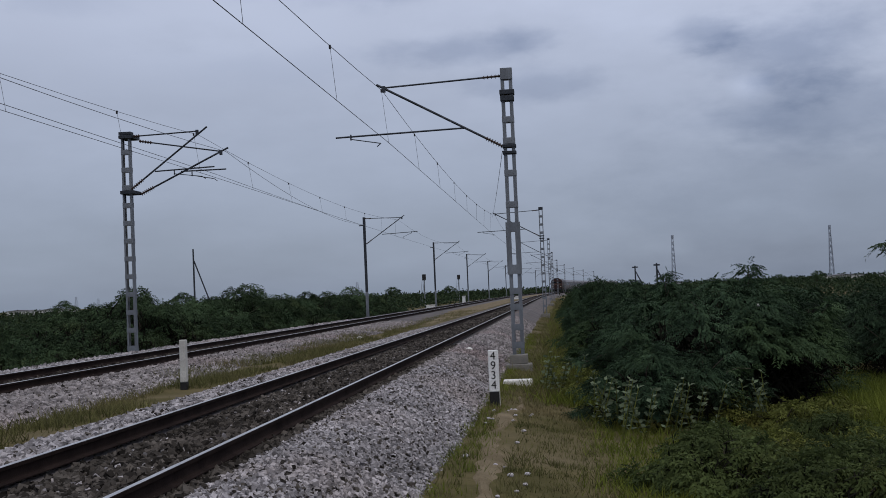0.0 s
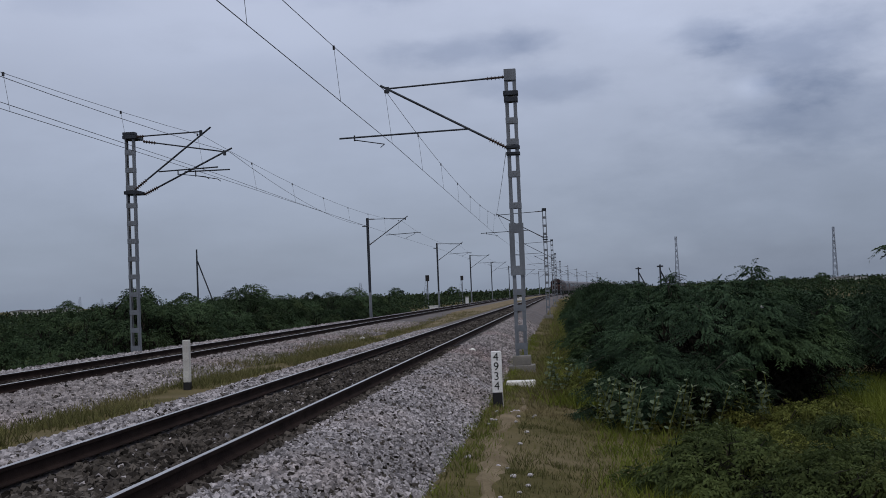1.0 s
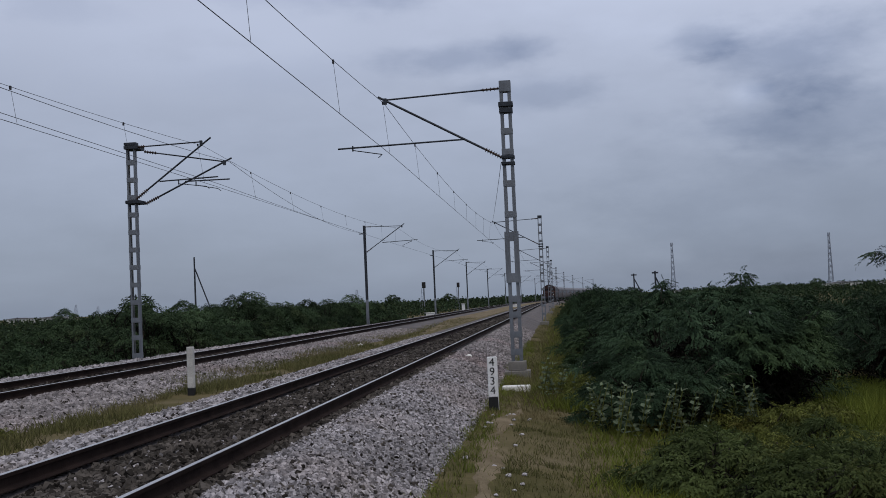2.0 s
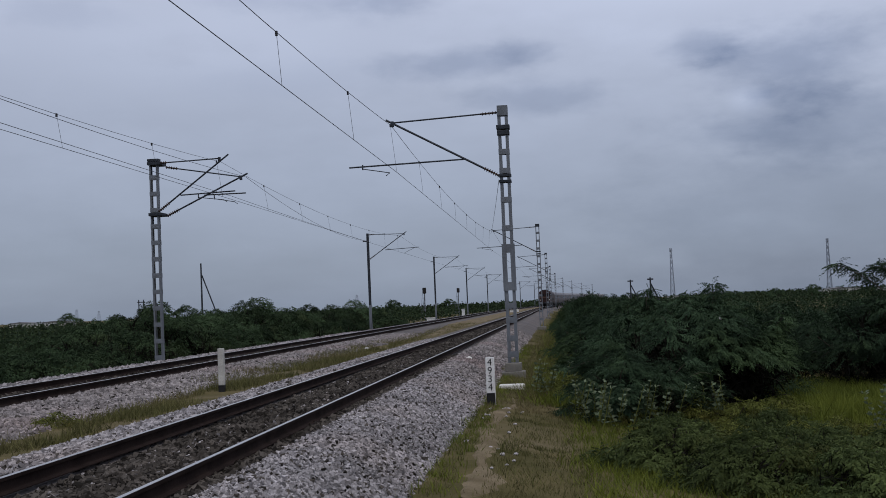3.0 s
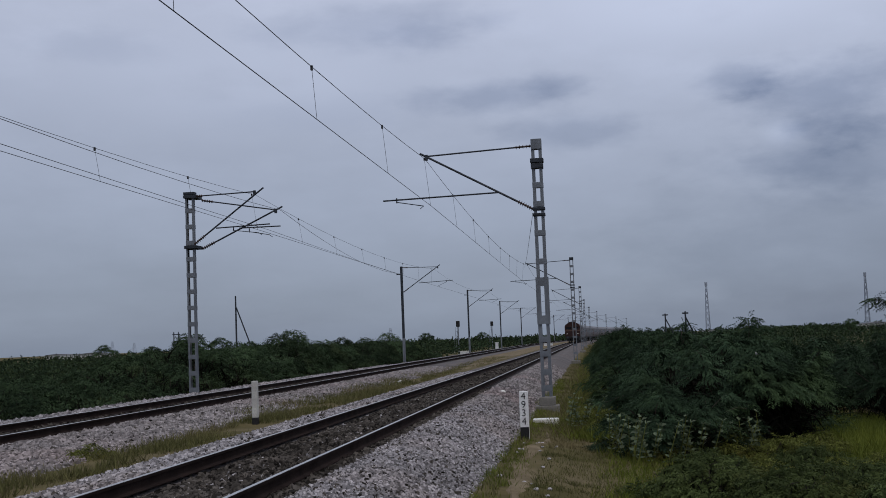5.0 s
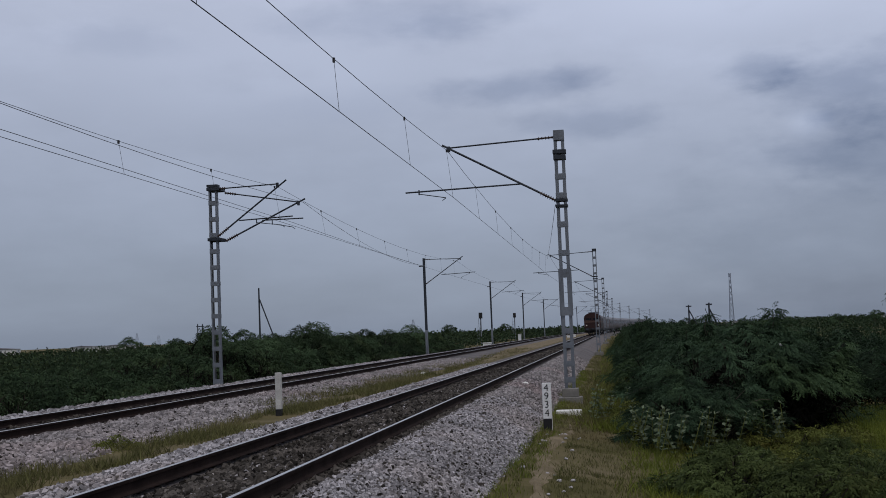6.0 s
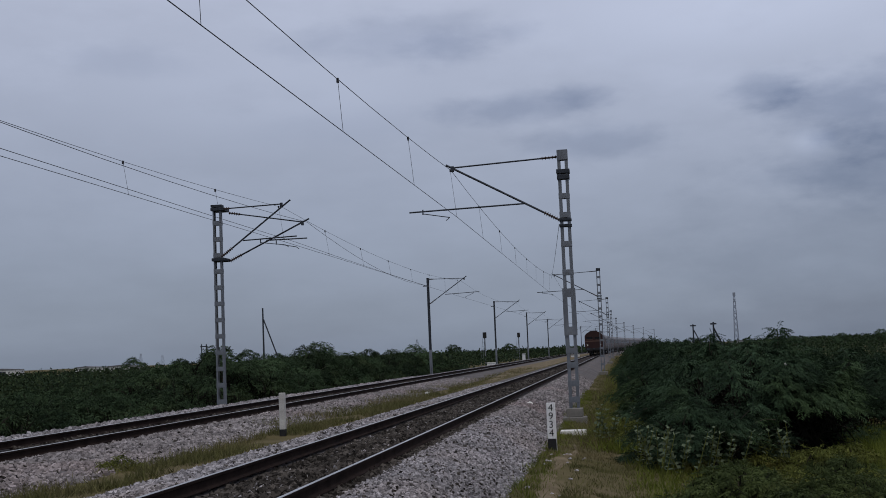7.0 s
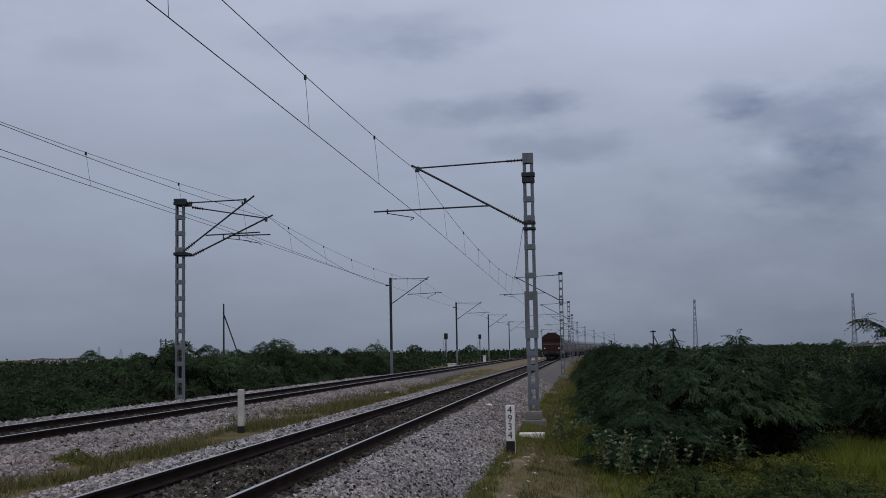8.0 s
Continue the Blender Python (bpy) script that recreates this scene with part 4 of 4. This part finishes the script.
def far_scrub():
    """The woods and scrub of the distance as one cover of leafy clumps."""
    rs = np.random.RandomState(61)
    cs, sz = [], []

    def band(n, xf, y0, y1, h0, h1, big=1.0):
        y = y0 * (y1 / y0) ** rs.uniform(0, 1, n)
        x = xf(y, rs.uniform(0, 1, n))
        z = np.interp(x, LAND_X, LAND_Z)
        x = x + np.array([curve(v) for v in y])
        h = rs.uniform(h0, h1, n)
        cs.append(np.column_stack([x, y, z + h * rs.uniform(0.25, 1.0, n)]))
        sz.append(np.maximum(0.15, y / 420) * big)
    band(9000, lambda y, u: -18 - u * 0.30 * y, 120, 900, 1.4, 2.6)
    band(4500, lambda y, u: -30 - u * 0.45 * y, 60, 500, 1.5, 2.5)
    band(9000, lambda y, u: -38 - u * 0.55 * y, 45, 260, 0.6, 1.9, 1.8)
    band(10000, lambda y, u: 0.2 + u * 0.45 * y, 66, 500, 0.5, 1.7)
    band(4000, lambda y, u: 12 + u * 0.30 * y, 40, 120, 0.5, 1.6)
    band(5000, lambda y, u: 2.5 + u * 0.5 * y, 500, 1600, 0.8, 2.4)
    band(9000, lambda y, u: -16.9 - u * 30, 25, 135, 0.3, 1.4)
    c, s = np.vstack(cs), np.concatenate(sz) * 0.8
    per = 5
    n = len(c)
    pos = np.repeat(c, per, axis=0) + rs.normal(size=(n * per, 3)) * np.repeat(s, per)[:, None] * np.array([1.6, 1.0, 0.5])
    d = rs.normal(size=(n * per, 3)) + np.array([0, 0, 0.4])
    d /= np.linalg.norm(d, axis=1, keepdims=True)
    size = np.repeat(s, per)[:, None]
    side = np.cross(d, rs.normal(size=(n * per, 3)))
    side /= np.linalg.norm(side, axis=1, keepdims=True)
    v = np.stack([pos, pos + d * size * 0.5 + side * size * 0.35, pos + d * size * 1.0, pos + d * size * 0.5 - side * size * 0.35], 1).reshape(-1, 3)
    ob = link("far_scrub", mesh_of("far_scrub", v, np.arange(len(v)).reshape(-1, 4)), M_LEAF_FAR)
    tagged(ob, "dark green scrub and low trees spreading to the horizon", "scrub", kind="stuff")


def far_trees():
    """Single round-headed trees that stand up over the scrub on the horizon."""
    t = scrub_bush("far_tree", 91, 2.6, 4.9, 16, 420, 5, 0.36, "small dark tree standing above distant scrub", "trees on the horizon", M_LEAF_FAR, 0.35, 2, 0.55)
    spots = ((-128, 300, 1.0), (-119, 310, 0.85), (-104, 290, 1.1), (-97, 300, 1.15), (-90, 305, 0.9), (-80, 300, 0.85), (-60, 280, 0.9), (-47, 330, 1.0), (-33, 350, 0.95), (37, 300, 0.75), (30, 290, 0.7), (55, 310, 0.75), (62, 300, 0.85), (47, 340, 0.72), (19, 330, 0.85), (21.5, 335, 0.8))
    for k, (x, y, grow) in enumerate(spots):
        m = pose(x, y, -1.55, 0, 0, 67 * k) @ Matrix.Scale(grow, 4)
        if k:
            copy_thing(t, m)
        else:
            t.matrix_basis = m


def scraps():
    """Pale stones on the beds and a scrap of plastic caught in a bush."""
    rnd = random.Random(17)
    loose = [(x, y, rnd.uniform(0.022, 0.045), land(x, y) + 0.015) for x, y in [(rnd.uniform(-1.65, -0.75), rnd.uniform(15.5, 26)) for k in range(22)]]
    for x, y, s, z in [(-2.95, 37.5, 0.11, -0.22), (-8.6, 52, 0.16, -0.3)] + loose:
        bm = bmesh.new()
        bmesh.ops.create_icosphere(bm, subdivisions=2, radius=s)
        for v in bm.verts:
            v.co *= 1 + 0.35 * noise.noise(v.co * (2 / s) + Vector((x, y, 0)))
            v.co.z *= 0.6
        ob = part("pale_stone", bm, M_LIME if s > 0.1 else M_STONE)
        ob.location = (x, y, z)
        tagged(ob, "single whitish stone lying on the ground", "stone", "pale stones")
    bm = bmesh.new()
    bmesh.ops.create_icosphere(bm, subdivisions=2, radius=0.04)
    for v in bm.verts:
        v.co *= 1 + 0.6 * noise.noise(v.co * 25)
    ob = part("plastic_scrap", bm, M_WHITE)
    ob.location = (3.75, 28.6, 0.9)
    tagged(ob, "crumpled scrap of white plastic caught in a thorn bush", "litter")


# ---------------------------------------------------------------- things in the distance
def strut_pole(at, height, lean, group, arm=0.0, name_label="steel pole held by a slanting strut, rising from the scrub"):
    p = thing("power_pole", at, label=name_label, category="pole", group=group)
    part("pole", a_tube((0, 0, -1), (0, 0, height), 0.11, 0.08), M_DARKSTEEL, p)
    part("strut", a_tube((0.05, 0, height * 0.84), (lean, 0, -0.8), 0.07, 0.07), M_DARKSTEEL, p)
    if arm:
        part("crossarm", a_box((-arm, -0.06, height - 0.25), (arm, 0.06, height - 0.1), 0.01), M_DARKSTEEL, p)
    return p


def lattice_tower(at, height, foot, label, arms):
    """A telecom or line tower: four tapered legs, rings and diagonals."""
    t = thing("lattice_tower", at, label=label, category="tower", group="towers on the horizon")
    legs = [(-1, -1), (1, -1), (1, 1), (-1, 1)]
    w = lambda z: foot / 2 * (1 - 0.78 * z / height)
    for a, b in legs:
        part("leg", a_tube((a * w(0), b * w(0), -3), (a * w(height), b * w(height), height), height * 0.006), M_HAZE, t)
    bm = bmesh.new()
    steps = 9
    for k in range(steps):
        z0, z1 = height * k / steps, height * (k + 1) / steps
        for i in range(4):
            (a, b), (c, d) = legs[i], legs[(i + 1) % 4]
            tube(bm, (a * w(z0), b * w(z0), z0), (c * w(z1), d * w(z1), z1), height * 0.003, n=4)
            tube(bm, (c * w(z0), d * w(z0), z0), (a * w(z1), b * w(z1), z1), height * 0.003, n=4)
    part("bracing", bm, M_HAZE, t)
    if arms:
        for a in (-1, 1):
            part("antenna", a_box((a * w(height) * 1.6 - 0.35, -0.3, height * 0.93), (a * w(height) * 1.6 + 0.35, 0.3, height * 1.0), 0.05), M_HAZE, t)
    return t


def signal_post(at, height):
    s = thing("signal_post", at, label="signal post with dark head and ladder by the track", category="signal", group="signals")
    part("post", a_tube((0, 0, -1), (0, 0, height), 0.09), M_GALV, s)
    part("head", a_box((-0.28, -0.18, height - 0.9), (0.28, 0.1, height), 0.05), M_BLACK, s)
    bm = bmesh.new()
    for x in (-0.55, -0.25):
        tube(bm, (x - 0.35, 0.3, -0.8), (x + 0.2, 0.3, height - 0.9), 0.025, n=5)
    for k in range(8):
        u = k / 8
        x = -0.9 + 0.55 * u
        tube(bm, (x, 0.3, -0.8 + (height - 0.2) * u), (x + 0.3, 0.3, -0.8 + (height - 0.2) * u), 0.018, n=4)
    part("ladder", bm, M_GALV, s)


def line_box(at, w, d, h, label):
    b = thing("equipment_box", at, label=label, category="equipment box", group="white line-side boxes")
    part("cabinet", a_box((-w / 2, -d / 2, -0.6), (w / 2, d / 2, h), 0.04), M_WHITE, b)
    part("lid", a_box((-w / 2 - 0.06, -d / 2 - 0.06, h), (w / 2 + 0.06, d / 2 + 0.06, h + 0.1), 0.02), M_LIME, b)


def shed(at, w, d, h, turn):
    h *= 0.8
    s = thing("far_shed", at, turn, "low pale shed beyond the scrub", "shed", "sheds on the horizon")
    part("wall", a_box((-w / 2, -d / 2, -2), (w / 2, d / 2, h)), M_WALL, s)
    bm = extrude_profile([(-w / 2 - 0.4, h), (w / 2 + 0.4, h), (0, h + w * 0.04)], -d / 2 - 0.4, d / 2 + 0.4)
    part("roof", bm, M_COACH_ROOF, s)
    part("door", a_box((-w * 0.12, -d / 2 - 0.05, -1), (w * 0.12, -d / 2 - 0.003, h * 0.7)), M_DARKSTEEL, s)


def distance():
    strut_pole((-36.9, 120, -0.5), 7.4, 2.6, "strutted poles")
    strut_pole((9.1, 120, -0.6), 4.0, 1.9, "strutted poles", 0.3)
    strut_pole((8.9, 150, -0.6), 4.3, 2.2, "strutted poles", 0.35, "paler strutted pole farther off beyond the scrub")
    lattice_tower((84.5, 900, -1.5), 38.5, 3.6, "slender grey lattice mast with antennas far off", True)
    lattice_tower((199, 900, -1.5), 40.5, 3.6, "slender grey lattice mast with antennas far off", True)
    lattice_tower((-172, 1000, -1.5), 15.0, 5, "small grey lattice pylon far off", False)
    lattice_tower((-420, 1000, -1.5), 13.0, 4, "small grey lattice pylon far off", False)
    lattice_tower((-360, 900, -1.5), 10.0, 4, "small grey lattice pylon far off", False)
    signal_post((-20.5, 180, -0.6), 4.9)
    signal_post((-20.0, 235, -0.6), 5.4)
    line_box((-16.9, 155, -0.6), 1.1, 0.7, 0.45, "white painted equipment box beside the far track")
    line_box((-16.3, 200, -0.5), 0.5, 0.4, 1.15, "narrow white equipment box beside the far track")
    line_box((-8.4, 215, -0.3), 1.2, 0.6, 0.35, "low white box between the tracks")
    line_box((-8.1, 222, -0.3), 0.8, 0.6, 0.4, "low white box between the tracks")
    for x, y, w, h, t in ((32, 620, 14, 3.6, 10), (62, 640, 10, 3.2, -8), (160, 700, 22, 3.6, 5), (185, 690, 12, 3.0, 0), (-330, 600, 20, 4.0, 12), (-300, 640, 14, 3.6, -5), (-245, 560, 16, 3.4, 4)):
        shed((x, y, -1.4), w, 8, h, t)
    # A frame of two posts stands in the scrub behind the far track.
    f = thing("post_frame", (-43.4, 120, -1.2), label="small frame of two posts and crossbars in the scrub", category="frame")
    for x in (-0.26, 0.26):
        part("post", a_tube((x, 0, -0.5), (x, 0, 4.6), 0.06), M_DARKSTEEL, f)
    for z in (3.2, 4.3):
        part("crossbar", a_box((-0.4, -0.05, z), (0.4, 0.05, z + 0.1)), M_DARKSTEEL, f)


# ---------------------------------------------------------------- the train
TRACK_X = -4.626


WHEEL_R = 0.5


def wheelset(parent, y, r=WHEEL_R):
    """Two wheels, each with its origin on the axle."""
    for s in (-1, 1):
        bm = tube(a_tube((-0.065, 0, 0), (0.065, 0, 0), r, n=24), (-s * 0.085, 0, 0), (-s * 0.065, 0, 0), r + 0.03, n=24)
        for k in range(6):
            a = k * math.pi / 3
            tube(bm, (s * 0.06, 0.3 * math.cos(a), 0.3 * math.sin(a)), (s * 0.075, 0.3 * math.cos(a), 0.3 * math.sin(a)), 0.07, n=8)
        tube(bm, (s * 0.06, 0, 0), (s * 0.16, 0, 0), 0.12, n=12)
        ob = part("wheel", bm, M_DARKSTEEL, parent)
        ob.location = (s * 0.865, y, r)


def bogie(parent, y, half):
    b = part("bogie", a_box((-0.995, y - 0.25, 0.5), (0.995, y + 0.25, 0.8), 0.03), M_BLACK, parent)
    for x in (-1.1, 1.1):
        part("side_frame", a_box((x - 0.1, y - half, 0.45), (x + 0.1, y + half, 0.85), 0.04), M_BLACK, b)
    for k in ((-1, 0, 1) if half > 1.6 else (-0.72, 0.72)):
        wheelset(b, y + k * half * 0.8)


def locomotive():
    """Full-width maroon engine; its front looks down the line towards -y, its origin is under the front."""
    e = thing("locomotive", label="dark maroon locomotive with a rounded roof on the near track", category="locomotive")
    arch = [(-1.5, 1.15), (1.5, 1.15), (1.55, 1.5), (1.55, 3.1)] + [(1.55 * math.cos(a), 3.1 + 1.0 * math.sin(a)) for a in np.linspace(0.25, math.pi - 0.25, 9)] + [(-1.55, 3.1), (-1.55, 1.5)]
    part("body", extrude_profile(arch, 0.0, 19.2), M_MAROON, e, "maroon painted body")
    rim = [(x * 1.015, 2.6 + (z - 2.6) * 1.012) for x, z in arch]
    part("roof_lip", extrude_profile([p for p in rim if p[1] > 3.05], -0.12, 0.6), M_MAROON, e)
    part("stripe", a_box((-1.56, -0.03, 2.28), (1.56, 0.02, 2.5)), M_CREAM, e, "faded pale band")
    for s in (-1, 1):
        part("side_stripe", a_box((s * 1.552 - 0.012, 0.03, 2.28), (s * 1.552 + 0.012, 19.1, 2.5)), M_CREAM, e)
        w = part("windscreen", a_box((s * 0.72 - 0.5, -0.03, 2.72), (s * 0.72 + 0.5, 0.0, 3.38), 0.02), M_GLASS, e)
        part("frame", box(box(bmesh.new(), (s * 0.72 - 0.56, -0.045, 3.38), (s * 0.72 + 0.56, 0.0, 3.44)), (s * 0.72 - 0.56, -0.045, 2.66), (s * 0.72 + 0.56, 0.0, 2.72)), M_CREAM, w)
        part("buffer", tube(a_tube((s * 0.98, 0, 1.08), (s * 0.98, -0.5, 1.08), 0.1), (s * 0.98, -0.5, 1.08), (s * 0.98, -0.56, 1.08), 0.24, n=16), M_DARKSTEEL, e)
        part("marker_lamp", a_tube((s * 1.1, 0, 1.75), (s * 1.1, -0.06, 1.75), 0.1, n=12), M_LENS, e)
        part("handrail", a_tube((s * 1.35, -0.09, 1.4), (s * 1.35, -0.09, 2.2), 0.02), M_CREAM, e)
        part("side_window", a_box((s * 1.552 - 0.012, 0.7, 2.65), (s * 1.552 + 0.012, 1.6, 3.25)), M_GLASS, e)
        part("louvre", a_box((s * 1.552 - 0.012, 5, 1.6), (s * 1.552 + 0.012, 15, 2.2)), M_BLACK, e)
    part("headlamp", a_box((-0.28, -0.1, 3.55), (0.28, 0.0, 3.85), 0.05), M_LENS, e)
    part("underframe", a_box((-1.45, 0.05, 0.85), (1.45, 19.1, 1.16), 0.03), M_BLACK, e)
    part("fuel_tank", a_box((-1.3, 7.2, 0.3), (1.3, 12.0, 0.86), 0.1), M_BLACK, e)
    cow = bmesh.new()
    for k in range(9):
        x = -1.2 + 0.3 * k
        tube(cow, (x, 0.1, 0.9), (x * 0.95, -0.35 + 0.16 * abs(x), 0.15), 0.035, n=6)
    box(cow, (-1.4, -0.05, 0.75), (1.4, 0.1, 1.2), 0.02)
    part("cowcatcher", cow, M_BLACK, e)
    part("coupler", a_box((-0.14, -0.6, 0.95), (0.14, 0.0, 1.2), 0.03), M_DARKSTEEL, e)
    part("horn", a_box((-0.7, 0.5, 4.05), (0.7, 1.0, 4.2), 0.04), M_DARKSTEEL, e)
    for y in (4.0, 15.2):
        bogie(e, y, 2.0)
    return e


def coach():
    c = thing("railway_coach", label="dull grey-maroon passenger coach with a grey roof", category="coach", group="coaches of the train")
    arch = [(-1.5, 1.0), (1.5, 1.0), (1.6, 1.5), (1.6, 3.0), (-1.6, 3.0), (-1.6, 1.5)]
    part("body", extrude_profile(arch, 0.3, 22.2), M_COACH, c)
    top = [(1.6, 3.0)] + [(1.6 * math.cos(a), 3.0 + 0.85 * math.sin(a)) for a in np.linspace(0.2, math.pi - 0.2, 7)] + [(-1.6, 3.0)]
    part("roof", extrude_profile(top, 0.3, 22.2), M_COACH_ROOF, c)
    part("vestibule", a_box((-0.7, 0.0, 1.0), (0.7, 0.3, 3.1), 0.03), M_BLACK, c)
    pane = None
    for s in (-1, 1):
        for k in range(10):
            if pane is None:
                ob = part("window", a_box((-0.012, -0.45, -0.35), (0.012, 0.45, 0.35)), M_GLASS, c)
                pane = ob.data
            else:
                ob = new("window", pane)
                ob.parent = c
            ob.location = (s * 1.603, 2.6 + 1.92 * k, 2.45)
        for y in (1.2, 21.3):
            part("door", a_box((s * 1.603 - 0.012, y - 0.4, 1.1), (s * 1.603 + 0.012, y + 0.4, 2.9)), M_CREAM, c)
    part("underframe", a_box((-1.35, 0.4, 0.7), (1.35, 22.1, 1.0), 0.03), M_BLACK, c)
    for y in (4.0, 18.5):
        bogie(c, y, 1.4)
    return c


N_COACHES, FRONT_END, SPEED = 12, 187.0, 19.4
train = []


def build_train():
    train.append((locomotive(), 0.0))
    first = coach()
    train.append((first, 20.2))
    for k in range(1, N_COACHES):
        train.append((copy_thing(first, pose(0, 0, 0)), 20.2 + 22.6 * k))


def motions():
    """The train comes down the near track at a steady speed."""
    def on_track(y, reach):
        swing = math.atan2(curve(y + reach) - curve(y), reach)
        return pose(TRACK_X + curve(y), y, 0, 0, 0, -math.degrees(swing))

    for ob, behind in train:
        walk(ob, [(0.25 * k, on_track(FRONT_END + SPEED * (8.0 - 0.25 * k) + behind, 19.0)) for k in range(33)])
    engine = train[0][0]
    turn = math.degrees(SPEED / WHEEL_R) / FPS
    for ob in engine.children_recursive:
        if ob.name.startswith("wheel"):
            x, y, z = ob.location
            walk(ob, [(k / FPS, pose(x, y, z, (turn * k) % 360, 0, 0)) for k in range(8 * FPS + 1)])


# ---------------------------------------------------------------- build
ground()
trodden_path()
dry_strip()
bed_near = ballast_bed("ballast_near", NEAR_BED, (-5.38, -3.9), "grey stone ballast of the near track, oily dark between the rails")
bed_far = ballast_bed("ballast_far", FAR_BED, (-12.9, -11.5), "pinkish grey stone ballast of the far track")
track(TRACK_X, "near broad-gauge track with rusty rails and bright heads")
track(-12.19, "far broad-gauge track with rusty rails")
mast_rows()
overhead_wires()
mark_post()
gap_post()
distance()
build_train()
scraps()
right_growth()
line_side_scrub()
far_scrub()
far_trees()
grasses()
stones("stones", scatter(NEAR_BED, -3.5, -1.79, 9.5, 30, 26000, 71, 1.3), M_STONE, bed_near, 0.037, 71)
stones("stones", scatter(NEAR_BED, -3.5, -1.79, 30, 75, 7000, 72, 1.3), M_STONE_PINK, bed_near, 0.055, 72)
stones("dark_stones", scatter(NEAR_BED, -3.5, -1.8, 9.5, 34, 2600, 84, 1.3, 0.02), M_STONE_DARK, bed_near, 0.036, 84)
stones("dark_stones", scatter(NEAR_BED, -7.3, -5.66, 12, 40, 800, 85, 1.4, 0.02), M_STONE_DARK, bed_near, 0.046, 85)
stones("dark_stones", scatter(FAR_BED, -11.15, -8.45, 13, 45, 1400, 86, 1.4, 0.02), M_STONE_DARK, bed_far, 0.05, 86)
stones("stones", scatter(NEAR_BED, -7.3, -5.66, 10, 14.2, 900, 83, 1.0), M_STONE, bed_near, 0.055, 83)
stones("stones", scatter(NEAR_BED, -7.3, -5.66, 14, 60, 10500, 73, 1.5), M_STONE, bed_near, 0.055, 73)
stones("oily_stones", scatter(NEAR_BED, -5.36, -3.86, 10, 45, 12500, 74, 1.5), M_STONE_DARK, bed_near, 0.052, 74)
stones("oily_stones", scatter(NEAR_BED, -5.36, -3.86, 42, 110, 4500, 88, 1.4), M_STONE_DARK, bed_near, 0.08, 88)
stones("oily_stones", np.vstack([scatter(NEAR_BED, -3.73, -3.48, 9, 40, 3000, 77, 1.4), scatter(NEAR_BED, -5.72, -5.55, 13, 45, 1500, 78, 1.4)]), M_STONE_DARK, bed_near, 0.06, 77)
stones("oily_stones", scatter(FAR_BED, -13.05, -11.3, 24, 80, 5000, 79, 1.4), M_STONE_DARK, bed_far, 0.07, 79)
stones("stones", scatter(NEAR_BED, -5.36, -3.88, 10, 45, 800, 80, 1.4), M_STONE, bed_near, 0.042, 80)
stones("stones", scatter(FAR_BED, -11.15, -8.4, 12.5, 21, 4200, 82, 1.0), M_STONE_PINK, bed_far, 0.06, 82)
stones("stones", scatter(FAR_BED, -11.15, -8.45, 20, 75, 18000, 75, 1.5), M_STONE_PINK, bed_far, 0.06, 75)
stones("stones", scatter(FAR_BED, -15.5, -13.2, 26, 85, 6500, 76, 1.5), M_STONE, bed_far, 0.075, 76)
single_stones(bed_near, NEAR_BED, -3.45, -2.0, 9.7, 12.5, 300, 87)
motions()
